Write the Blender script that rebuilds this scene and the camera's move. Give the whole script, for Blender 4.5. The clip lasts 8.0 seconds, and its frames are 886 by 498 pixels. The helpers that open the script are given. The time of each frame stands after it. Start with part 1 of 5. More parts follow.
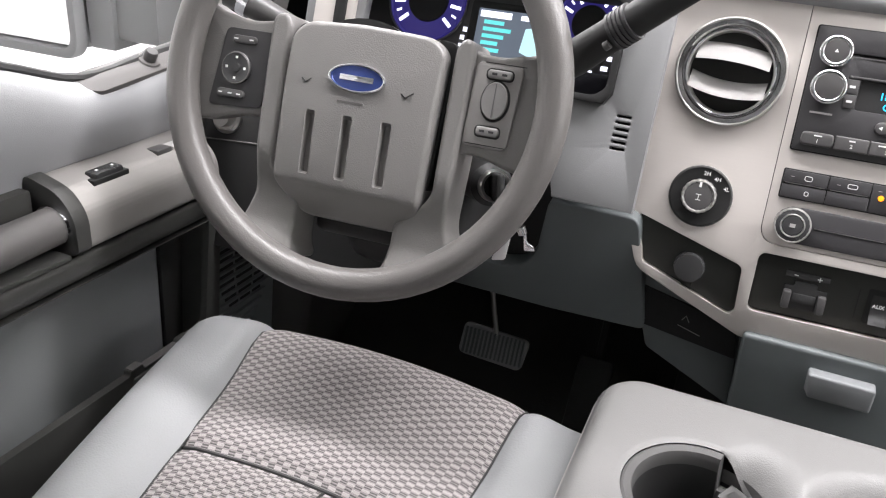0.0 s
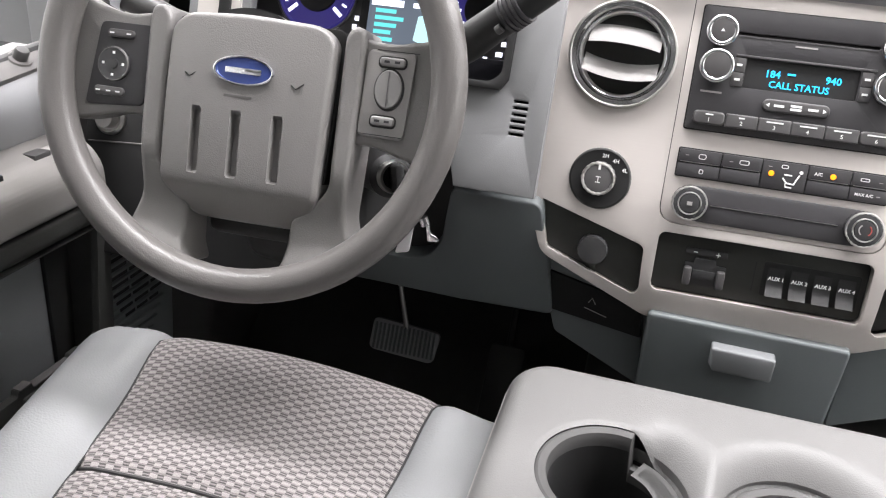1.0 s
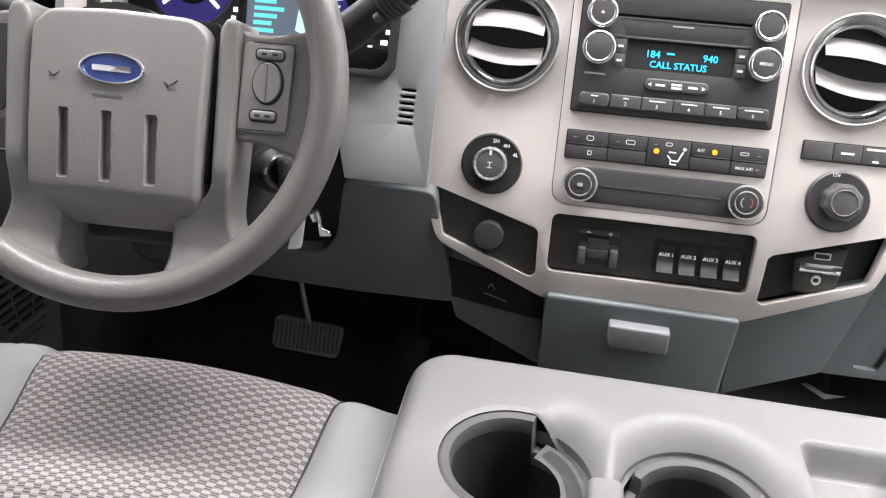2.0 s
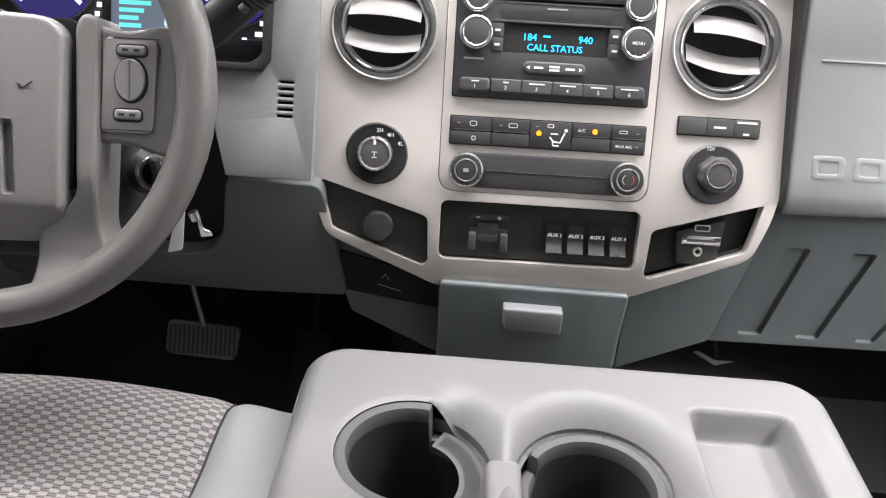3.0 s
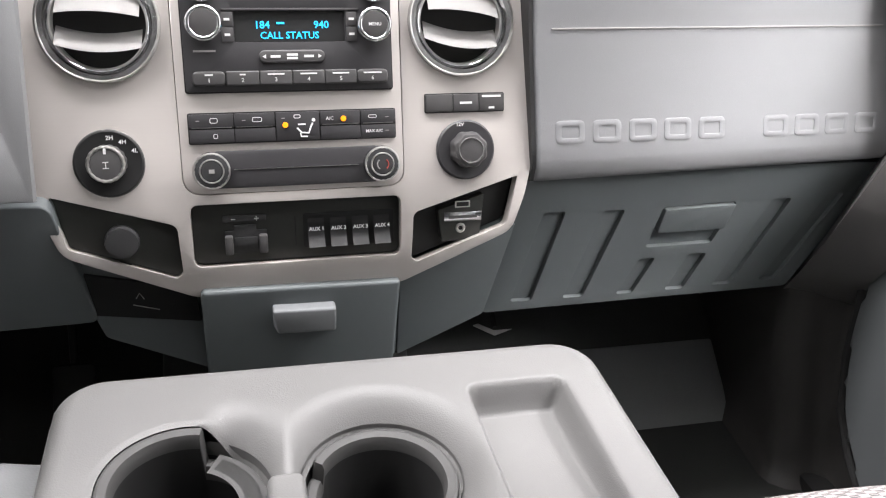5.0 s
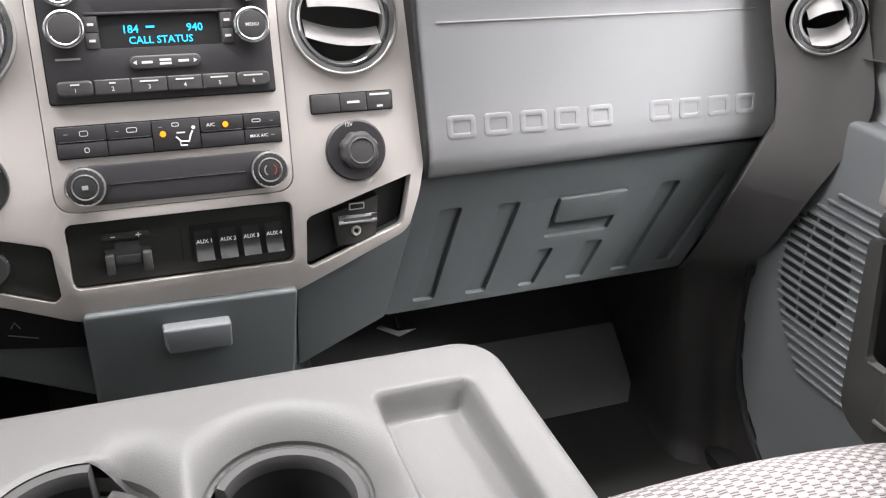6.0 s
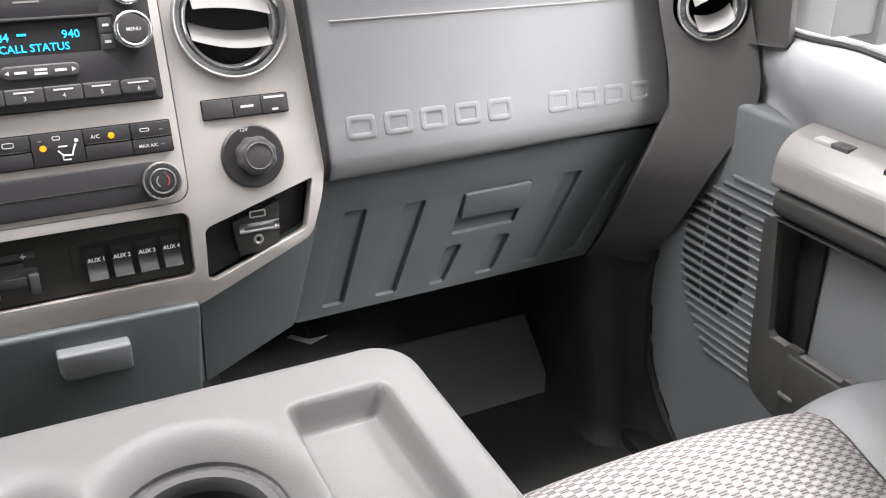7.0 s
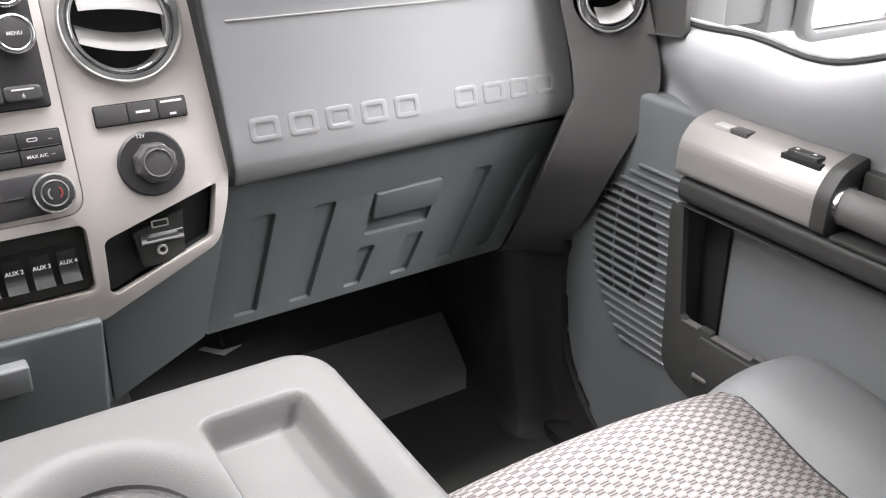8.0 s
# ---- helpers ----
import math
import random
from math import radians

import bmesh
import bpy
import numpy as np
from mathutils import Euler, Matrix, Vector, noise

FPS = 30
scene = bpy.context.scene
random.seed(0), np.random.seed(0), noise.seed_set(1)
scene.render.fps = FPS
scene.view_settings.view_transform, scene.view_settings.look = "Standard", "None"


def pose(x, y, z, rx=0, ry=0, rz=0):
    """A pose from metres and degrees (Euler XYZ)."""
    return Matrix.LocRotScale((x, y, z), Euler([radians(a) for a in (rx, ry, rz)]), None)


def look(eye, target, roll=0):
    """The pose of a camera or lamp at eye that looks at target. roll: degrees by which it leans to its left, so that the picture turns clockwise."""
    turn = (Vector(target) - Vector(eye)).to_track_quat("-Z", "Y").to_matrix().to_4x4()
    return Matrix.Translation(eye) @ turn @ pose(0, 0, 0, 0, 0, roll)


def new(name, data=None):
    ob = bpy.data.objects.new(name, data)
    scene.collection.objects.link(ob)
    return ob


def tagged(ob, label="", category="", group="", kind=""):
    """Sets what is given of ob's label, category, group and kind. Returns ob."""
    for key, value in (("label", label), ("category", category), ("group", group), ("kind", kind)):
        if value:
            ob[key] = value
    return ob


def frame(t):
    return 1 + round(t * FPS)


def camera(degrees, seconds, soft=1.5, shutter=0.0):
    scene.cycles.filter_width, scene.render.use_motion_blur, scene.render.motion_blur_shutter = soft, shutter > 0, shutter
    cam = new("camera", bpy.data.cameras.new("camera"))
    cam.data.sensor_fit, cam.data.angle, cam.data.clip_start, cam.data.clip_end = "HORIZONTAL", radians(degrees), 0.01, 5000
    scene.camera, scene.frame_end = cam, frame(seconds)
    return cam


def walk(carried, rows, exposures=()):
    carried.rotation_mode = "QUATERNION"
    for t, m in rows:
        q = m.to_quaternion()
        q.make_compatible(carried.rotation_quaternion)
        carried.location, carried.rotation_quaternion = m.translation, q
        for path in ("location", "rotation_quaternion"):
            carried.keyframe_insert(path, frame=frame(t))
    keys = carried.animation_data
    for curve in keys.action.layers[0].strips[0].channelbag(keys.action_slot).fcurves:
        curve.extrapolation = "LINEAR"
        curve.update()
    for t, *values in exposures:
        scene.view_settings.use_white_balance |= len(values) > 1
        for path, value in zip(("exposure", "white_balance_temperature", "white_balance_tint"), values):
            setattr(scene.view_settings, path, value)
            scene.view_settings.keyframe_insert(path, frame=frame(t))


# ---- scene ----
cam = camera(54.96, 8.0, soft=1.15)
PATH = [
    (0.0, (-0.1257, -0.0879, 0.9367), (-0.7371, 1.4676, 0.0329), 3.45),
    (0.5, (-0.1266, -0.0782, 0.9306), (-0.6419, 1.5127, 0.0287), 3.60),
    (1.0, (-0.1229, -0.0705, 0.9272), (-0.5456, 1.5460, 0.0227), 3.70),
    (1.5, (-0.1184, -0.0632, 0.9266), (-0.4420, 1.5730, 0.0166), 3.83),
    (3.0, (-0.0891, -0.0475, 0.9244), (-0.1122, 1.6119, -0.0007), 3.91),
    (3.5, (-0.0831, -0.0444, 0.9178), (0.0032, 1.6185, 0.0027), 4.03),
    (4.0, (-0.0708, -0.0361, 0.9145), (0.1228, 1.6194, 0.0025), 4.03),
    (4.5, (-0.0648, -0.0286, 0.9143), (0.2555, 1.6060, 0.0001), 4.20),
    (6.0, (-0.0476, 0.0009, 0.9088), (0.5996, 1.5380, -0.0013), 4.22),
    (6.5, (-0.0441, 0.0064, 0.9065), (0.6945, 1.5043, 0.0005), 4.01),
    (7.0, (-0.0398, 0.0127, 0.9024), (0.7906, 1.4667, 0.0044), 3.99),
    (7.5, (-0.0358, 0.0175, 0.9003), (0.8771, 1.4230, 0.0053), 4.11),
    (8.0, (-0.0321, 0.0203, 0.8961), (0.9587, 1.3776, 0.0096), 4.16),
]
walk(cam, [(t, look(e, g, r)) for t, e, g, r in PATH], exposures=[(0.0, 0.29), (1.5, 0.39), (3.0, 0.29), (4.5, 0.20), (6.5, 0.13), (8.0, 0.14)])

# ---------------------------------------------------------------- light
world = bpy.data.worlds.new("showroom_air")
world.use_nodes = True
scene.world = world
world.node_tree.nodes["Background"].inputs[0].default_value = (0.95, 0.97, 1.0, 1)
world.node_tree.nodes["Background"].inputs[1].default_value = 0.03


def area(name, eye, target, sx, sy, watts, colour=(1, 0.98, 0.96)):
    data = bpy.data.lights.new(name, "AREA")
    data.shape, data.size, data.size_y, data.energy, data.color = "RECTANGLE", sx, sy, watts, colour
    ob = new(name, data)
    ob.matrix_world = look(eye, target)
    return ob


COOL = (1, 0.972, 0.99)
area("ceiling_lamp_front", (0.0, 0.97, 3.05), (0, 0.97, 0), 5.0, 0.5, 235, COOL)
area("ceiling_lamp_left", (-1.65, 0.5, 3.05), (-1.65, 0.5, 0), 0.7, 3.6, 25, COOL)
# unseen lamp added to whiten the room outside the driver's window
area("outside_fill_left", (-3.3, 3.4, 3.05), (-3.3, 3.4, 0), 1.3, 3.0, 190, COOL)
area("ceiling_lamp_right", (2.35, -0.7, 3.05), (2.35, -0.7, 0), 0.9, 3.4, 265, COOL)
# its unseen counterpart, added to brighten what lies beyond the passenger window
area("outside_fill_right", (3.3, 3.0, 3.05), (3.3, 3.0, 0), 0.8, 2.4, 150, COOL)
# unseen fill lamp in the headliner, added to brighten the upper dash
area("cab_fill_lamp", (0.08, 0.50, 1.289), (0.08, 0.52, 0.6), 0.40, 0.14, 1.15, (1, 0.975, 0.985))


# ---------------------------------------------------------------- materials
def material(name, colour, rough=0.6, metal=0.0, grain=0.12, grain_size=900.0, bump=0.15, stain=0.10, coat=0.0, spec=0.5):
    """A plain surface with fine grain, broad wear and a small relief."""
    m = bpy.data.materials.new(name)
    m.use_nodes = True
    nt = m.node_tree
    b = nt.nodes["Principled BSDF"]
    tc = nt.nodes.new("ShaderNodeTexCoord")
    fine = nt.nodes.new("ShaderNodeTexNoise")
    fine.inputs["Scale"].default_value, fine.inputs["Detail"].default_value = grain_size, 3
    broad = nt.nodes.new("ShaderNodeTexNoise")
    broad.inputs["Scale"].default_value, broad.inputs["Detail"].default_value = 9, 5
    nt.links.new(tc.outputs["Object"], fine.inputs["Vector"])
    nt.links.new(tc.outputs["Object"], broad.inputs["Vector"])
    hue = nt.nodes.new("ShaderNodeHueSaturation")
    hue.inputs["Color"].default_value = (*colour, 1)
    add = nt.nodes.new("ShaderNodeMath")
    add.operation = "MULTIPLY_ADD"
    add.inputs[1].default_value = grain
    mul = nt.nodes.new("ShaderNodeMath")
    mul.operation = "MULTIPLY_ADD"
    mul.inputs[1].default_value, mul.inputs[2].default_value = stain, 1 - stain / 2 - grain / 2
    nt.links.new(broad.outputs["Fac"], mul.inputs[0])
    nt.links.new(fine.outputs["Fac"], add.inputs[0])
    nt.links.new(mul.outputs[0], add.inputs[2])
    nt.links.new(add.outputs[0], hue.inputs["Value"])
    nt.links.new(hue.outputs["Color"], b.inputs["Base Color"])
    rr = nt.nodes.new("ShaderNodeMapRange")
    rr.inputs["To Min"].default_value, rr.inputs["To Max"].default_value = max(0.02, rough - 0.08), min(1, rough + 0.08)
    nt.links.new(broad.outputs["Fac"], rr.inputs["Value"])
    nt.links.new(rr.outputs[0], b.inputs["Roughness"])
    b.inputs["Metallic"].default_value = metal
    b.inputs["Specular IOR Level"].default_value = spec
    b.inputs["Coat Weight"].default_value = coat
    if bump:
        bp = nt.nodes.new("ShaderNodeBump")
        bp.inputs["Strength"].default_value, bp.inputs["Distance"].default_value = bump, 0.0006
        nt.links.new(fine.outputs["Fac"], bp.inputs["Height"])
        nt.links.new(bp.outputs[0], b.inputs["Normal"])
    return m


def leather(name, colour, rough, cell, depth):
    """Moulded vinyl or leather with a pebbled grain."""
    m = material(name, colour, rough, bump=0.0)
    nt = m.node_tree
    b = nt.nodes["Principled BSDF"]
    tc = nt.nodes["Texture Coordinate"]
    vo = nt.nodes.new("ShaderNodeTexVoronoi")
    vo.feature = "SMOOTH_F1"
    vo.inputs["Scale"].default_value = cell
    nt.links.new(tc.outputs["Object"], vo.inputs["Vector"])
    bp = nt.nodes.new("ShaderNodeBump")
    bp.inputs["Strength"].default_value, bp.inputs["Distance"].default_value = depth, 0.0012
    bp.invert = True
    nt.links.new(vo.outputs["Distance"], bp.inputs["Height"])
    nt.links.new(bp.outputs[0], b.inputs["Normal"])
    return m


def glow(name, colour, strength):
    m = bpy.data.materials.new(name)
    m.use_nodes = True
    b = m.node_tree.nodes["Principled BSDF"]
    b.inputs["Base Color"].default_value = (*[c * 0.3 for c in colour], 1)
    b.inputs["Emission Color"].default_value = (*colour, 1)
    b.inputs["Emission Strength"].default_value = strength
    return m


def woven(name, light, dark):
    """Seat cloth: short pale dashes in staggered rows over a dark ground, on the cloth's own lengths."""
    m = bpy.data.materials.new(name)
    m.use_nodes = True
    nt = m.node_tree
    b = nt.nodes["Principled BSDF"]
    uv = nt.nodes.new("ShaderNodeUVMap")
    warp = nt.nodes.new("ShaderNodeTexNoise")
    warp.inputs["Scale"].default_value = 120
    nt.links.new(uv.outputs[0], warp.inputs["Vector"])
    mix = nt.nodes.new("ShaderNodeVectorMath")
    mix.operation = "MULTIPLY_ADD"
    mix.inputs[1].default_value = (0.0030, 0.0014, 0)
    nt.links.new(warp.outputs["Color"], mix.inputs[0])
    nt.links.new(uv.outputs[0], mix.inputs[2])
    sep = nt.nodes.new("ShaderNodeSeparateXYZ")
    nt.links.new(mix.outputs[0], sep.inputs[0])

    def calc(op, a, b=None, c=None):
        n = nt.nodes.new("ShaderNodeMath")
        n.operation = op
        for k, v in enumerate((a, b, c)):
            if v is None:
                continue
            if isinstance(v, (int, float)):
                n.inputs[k].default_value = v
            else:
                nt.links.new(v, n.inputs[k])
        return n.outputs[0]

    across = calc("COSINE", calc("MULTIPLY", sep.outputs[0], 2 * math.pi / 0.0172))
    along = calc("COSINE", calc("MULTIPLY", sep.outputs[1], math.pi / 0.0048))
    dash = calc("MULTIPLY_ADD", calc("MULTIPLY", across, calc("SIGN", along)), 3.2, 0.75)
    dash.node.use_clamp = True
    row = calc("MULTIPLY_ADD", calc("POWER", calc("ABSOLUTE", along), 0.7), 1.9, -0.55)
    row.node.use_clamp = True
    thread_rows = calc("MULTIPLY_ADD", calc("COSINE", calc("MULTIPLY", sep.outputs[1], 4 * math.pi / 0.0048)), 0.27, 0.30)
    lattice = calc("MAXIMUM", calc("MULTIPLY", dash, row), thread_rows)
    br = nt.nodes.new("ShaderNodeValToRGB")
    ends = br.color_ramp.elements
    ends[0].position, ends[0].color = 0.02, (*dark, 1)
    ends[1].position, ends[1].color = 0.85, (*light, 1)
    nt.links.new(lattice, br.inputs[0])
    thread = nt.nodes.new("ShaderNodeTexNoise")
    thread.inputs["Scale"].default_value, thread.inputs["Detail"].default_value = 1500, 2
    nt.links.new(uv.outputs[0], thread.inputs["Vector"])
    ov = nt.nodes.new("ShaderNodeMix")
    ov.data_type, ov.blend_type = "RGBA", "OVERLAY"
    ov.inputs[0].default_value = 0.7
    nt.links.new(br.outputs["Color"], ov.inputs[6])
    nt.links.new(thread.outputs["Fac"], ov.inputs[7])
    nt.links.new(ov.outputs[2], b.inputs["Base Color"])
    b.inputs["Roughness"].default_value = 0.9
    b.inputs["Specular IOR Level"].default_value = 0.2
    bp = nt.nodes.new("ShaderNodeBump")
    bp.inputs["Strength"].default_value, bp.inputs["Distance"].default_value = 0.6, 0.0012
    nt.links.new(lattice, bp.inputs["Height"])
    nt.links.new(bp.outputs[0], b.inputs["Normal"])
    return m


def brushed(name, colour, rough, metal):
    """Satin paint with a faint brushed streak along the width."""
    m = material(name, colour, rough, metal, grain=0.05, bump=0.05)
    nt = m.node_tree
    tc = nt.nodes["Texture Coordinate"]
    mp = nt.nodes.new("ShaderNodeMapping")
    mp.inputs["Scale"].default_value = (8, 900, 900)
    nt.links.new(tc.outputs["Object"], mp.inputs["Vector"])
    nt.links.new(mp.outputs[0], nt.nodes["Noise Texture"].inputs["Vector"])
    nt.nodes["Noise Texture"].inputs["Scale"].default_value = 1.0
    return m


SATIN = brushed("satin_taupe_paint", (0.55, 0.515, 0.486), 0.42, 0.3)
SILVER = brushed("silver_armrest_paint", (0.27, 0.258, 0.247), 0.40, 0.30)
DASH = leather("grey_dash_vinyl", (0.25, 0.252, 0.258), 0.55, 1300, 0.10)
DASH_LOW = leather("slate_dash_plastic", (0.108, 0.121, 0.123), 0.5, 1300, 0.11)
# darker grey than the dash vinyl, for the panel round the instruments
INSTR = leather("darker_dash_vinyl", (0.195, 0.197, 0.20), 0.5, 1300, 0.11)
DASH_END = leather("umber_grey_plastic", (0.105, 0.100, 0.097), 0.5, 1300, 0.11)
CAP = leather("dash_end_plastic", (0.118, 0.113, 0.110), 0.5, 1300, 0.11)
DOOR = leather("grey_door_vinyl", (0.31, 0.314, 0.32), 0.55, 1200, 0.12)
DOOR_LOW = leather("slate_lower_door", (0.128, 0.137, 0.140), 0.5, 1300, 0.11)
DOOR_MID = leather("slate_pocket_vinyl", (0.20, 0.207, 0.212), 0.55, 1200, 0.12)
DOOR_DARK = leather("charcoal_door_plastic", (0.039, 0.039, 0.0365), 0.5, 1300, 0.11)
WHEEL = leather("taupe_wheel_leather", (0.115, 0.109, 0.104), 0.34, 850, 0.14)
PAD = leather("wheel_pad_plastic", (0.195, 0.188, 0.182), 0.34, 950, 0.20)
POD = leather("pale_taupe_pod", (0.270, 0.260, 0.252), 0.4, 1300, 0.10)
PODKEY = material("grey_pod_key", (0.22, 0.215, 0.21), 0.24, bump=0.03)
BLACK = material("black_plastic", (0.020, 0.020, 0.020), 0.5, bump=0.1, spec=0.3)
# near-black for joints and black parts; in hollows it carries their shade
DEEP_BLACK = material("unlit_black", (0.008, 0.008, 0.008), 0.8)
RADIO = material("charcoal_fascia", (0.036, 0.035, 0.037), 0.42, bump=0.06)
KNOB_FACE = material("graphite_knob_face", (0.055, 0.053, 0.053), 0.45, bump=0.05)
BUTTON = material("button_grey", (0.07, 0.068, 0.068), 0.38, bump=0.05)
SWITCH = material("rocker_black", (0.042, 0.042, 0.043), 0.26, bump=0.05)
LENS = material("smoked_lens", (0.006, 0.006, 0.0075), 0.2, grain=0.02, bump=0, spec=0.25)
PANEL = material("olive_black_panel", (0.024, 0.0248, 0.0225), 0.55, spec=0.3)
CHROME = material("chrome", (0.78, 0.78, 0.80), 0.08, 1.0, grain=0.02, bump=0.0, stain=0.04)
RINGS = material("dark_gloss_ring", (0.24, 0.235, 0.23), 0.25, 0.6, bump=0.02)
STEEL = material("brushed_steel", (0.55, 0.54, 0.52), 0.3, 1.0, bump=0.05)
VANE = material("silver_vane", (0.46, 0.45, 0.44), 0.42, 0.25, bump=0.03)
# vent chrome, darkened to stand in for the dim cabin it reflects
RING_DARK = material("dim_chrome", (0.60, 0.60, 0.60), 0.24, 1.0, grain=0.02, bump=0.0, stain=0.04)
CONSOLE = leather("pale_grey_console_plastic", (0.155, 0.153, 0.150), 0.5, 900, 0.15)
HANDLE = leather("drawer_handle_plastic", (0.155, 0.162, 0.166), 0.5, 1300, 0.11)
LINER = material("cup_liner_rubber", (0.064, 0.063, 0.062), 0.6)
# liner rubber again, blackened to carry the shade inside the cups
LINER_SHADE = material("cup_well_shade", (0.014, 0.014, 0.014), 0.7)
SEAT = leather("pale_slate_seat_vinyl", (0.225, 0.229, 0.234), 0.6, 600, 0.25)
CLOTH = woven("woven_seat_cloth", (0.295, 0.274, 0.269), (0.062, 0.058, 0.059))
CARPET = material("black_floor_rubber", (0.048, 0.049, 0.047), 0.5, grain=0.3, grain_size=300, bump=0.6, stain=0.3)
# slate raised in tone to stand in for light on the toe board
TOE = material("slate_toe_board", (0.2640, 0.2696, 0.2720), 0.7, grain=0.2, grain_size=400, bump=0.4)
PAINT_MARK = material("white_print", (0.75, 0.75, 0.74), 0.6, bump=0)
MARK_DIM = material("grey_print", (0.30, 0.29, 0.28), 0.6, bump=0)
BLUE = material("blue_enamel", (0.035, 0.06, 0.22), 0.2, 0.3, bump=0)
RUBBER = material("black_rubber", (0.018, 0.018, 0.018), 0.6)
KICK = leather("umber_kick_plastic", (0.055, 0.052, 0.050), 0.5, 1300, 0.11)
# opaque dark panes, added to keep light from behind off the dash
LIGHT_BLOCK = material("light_block_dark", (0.02, 0.021, 0.021), 0.06, grain=0.02, bump=0, stain=0.05)
HOUSING = material("mirror_housing_plastic", (0.20, 0.20, 0.205), 0.5, bump=0.2)
BODY = material("white_truck_paint", (0.8, 0.8, 0.8), 0.25, coat=0.5, bump=0)
WALL_WHITE = material("white_room_paint", (0.76, 0.76, 0.76), 0.8)
CONCRETE = material("sealed_concrete", (0.42, 0.42, 0.41), 0.45, grain_size=60, stain=0.3)
HEADLINER = material("pale_headliner", (0.68, 0.68, 0.67), 0.95, grain_size=1200)
CYAN = glow("cyan_display_segments", (0.02, 0.50, 0.90), 1.9)
SCREEN_CYAN = glow("cluster_screen_cyan", (0.16, 0.80, 0.80), 0.85)
SCREEN_PALE = glow("cluster_screen_pale", (0.55, 0.85, 0.90), 0.9)
SCREEN_BASE = glow("cluster_screen_grey", (0.15, 0.18, 0.23), 0.7)
AMBER = glow("amber_led", (1.0, 0.30, 0.005), 1.7)
GAUGE = glow("violet_gauge_light", (0.05, 0.035, 0.30), 0.30)
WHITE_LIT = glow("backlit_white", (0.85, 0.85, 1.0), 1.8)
MIRROR = material("mirror_glass", (0.9, 0.9, 0.9), 0.02, 1.0, grain=0, bump=0, stain=0)

GLASS = bpy.data.materials.new("clear_glass")
GLASS.use_nodes = True
_b = GLASS.node_tree.nodes["Principled BSDF"]
_b.inputs["Transmission Weight"].default_value, _b.inputs["Roughness"].default_value, _b.inputs["IOR"].default_value = 1.0, 0.0, 1.05
_b.inputs["Base Color"].default_value = (0.97, 0.99, 0.98, 1)


# ---------------------------------------------------------------- mesh helpers
def finish(name, bm, mat, parent=None, label="", sharp=38, m=None):
    """Links a bmesh as one mesh object; m places it first."""
    if m is not None:
        bm.transform(m)
    bmesh.ops.recalc_face_normals(bm, faces=bm.faces)
    me = bpy.data.meshes.new(name)
    bm.to_mesh(me)
    bm.free()
    for p in me.polygons:
        p.use_smooth = True
    me.set_sharp_from_angle(angle=radians(sharp))
    if mat:
        me.materials.append(mat)
    ob = new(name, me)
    if parent:
        ob.parent = parent
        ob.matrix_parent_inverse = Matrix.Translation(parent.location).inverted()
    if label:
        ob["label"] = label
    return ob


part = finish


def thing(name, at, label, category, group="", kind=""):
    ob = new(name)
    ob.empty_display_size = 0.02
    ob.location = at
    return tagged(ob, label, category, group, kind)


def box(x0, x1, y0, y1, z0, z1, r=0.0, seg=2):
    bm = bmesh.new()
    bmesh.ops.create_cube(bm, size=1)
    for v in bm.verts:
        v.co = Vector((x0 if v.co.x < 0 else x1, y0 if v.co.y < 0 else y1, z0 if v.co.z < 0 else z1))
    if r:
        bmesh.ops.bevel(bm, geom=bm.edges[:], offset=r, segments=seg, profile=0.5, affect="EDGES")
    return bm


def merge(*bms):
    """Joins several bmeshes into the first."""
    out = bms[0]
    for b in bms[1:]:
        me = bpy.data.meshes.new("tmp")
        b.to_mesh(me)
        b.free()
        out.from_mesh(me)
        bpy.data.meshes.remove(me)
    return out


def rrect(x0, x1, y0, y1, r, n=5):
    """A rounded rectangle's outline, anticlockwise."""
    pts = []
    for cx, cy, a0 in ((x1 - r, y0 + r, -90), (x1 - r, y1 - r, 0), (x0 + r, y1 - r, 90), (x0 + r, y0 + r, 180)):
        for k in range(n + 1):
            a = radians(a0 + 90 * k / n)
            pts.append((cx + r * math.cos(a), cy + r * math.sin(a)))
    return pts


def ring(cx, cy, rx, ry=None, n=48):
    ry = ry or rx
    return [(cx + rx * math.cos(2 * math.pi * k / n), cy + ry * math.sin(2 * math.pi * k / n)) for k in range(n)]


def soft(pts, r, n=4):
    """Rounds a polygon's corners."""
    out = []
    for k, p in enumerate(pts):
        p = Vector(p)
        a, b = Vector(pts[k - 1]), Vector(pts[(k + 1) % len(pts)])
        da, db = (a - p), (b - p)
        d = min(r, da.length * 0.45, db.length * 0.45)
        s, e = p + da.normalized() * d, p + db.normalized() * d
        for i in range(n + 1):
            t = i / n
            out.append(tuple((1 - t) ** 2 * s + 2 * t * (1 - t) * p + t * t * e))
    return out


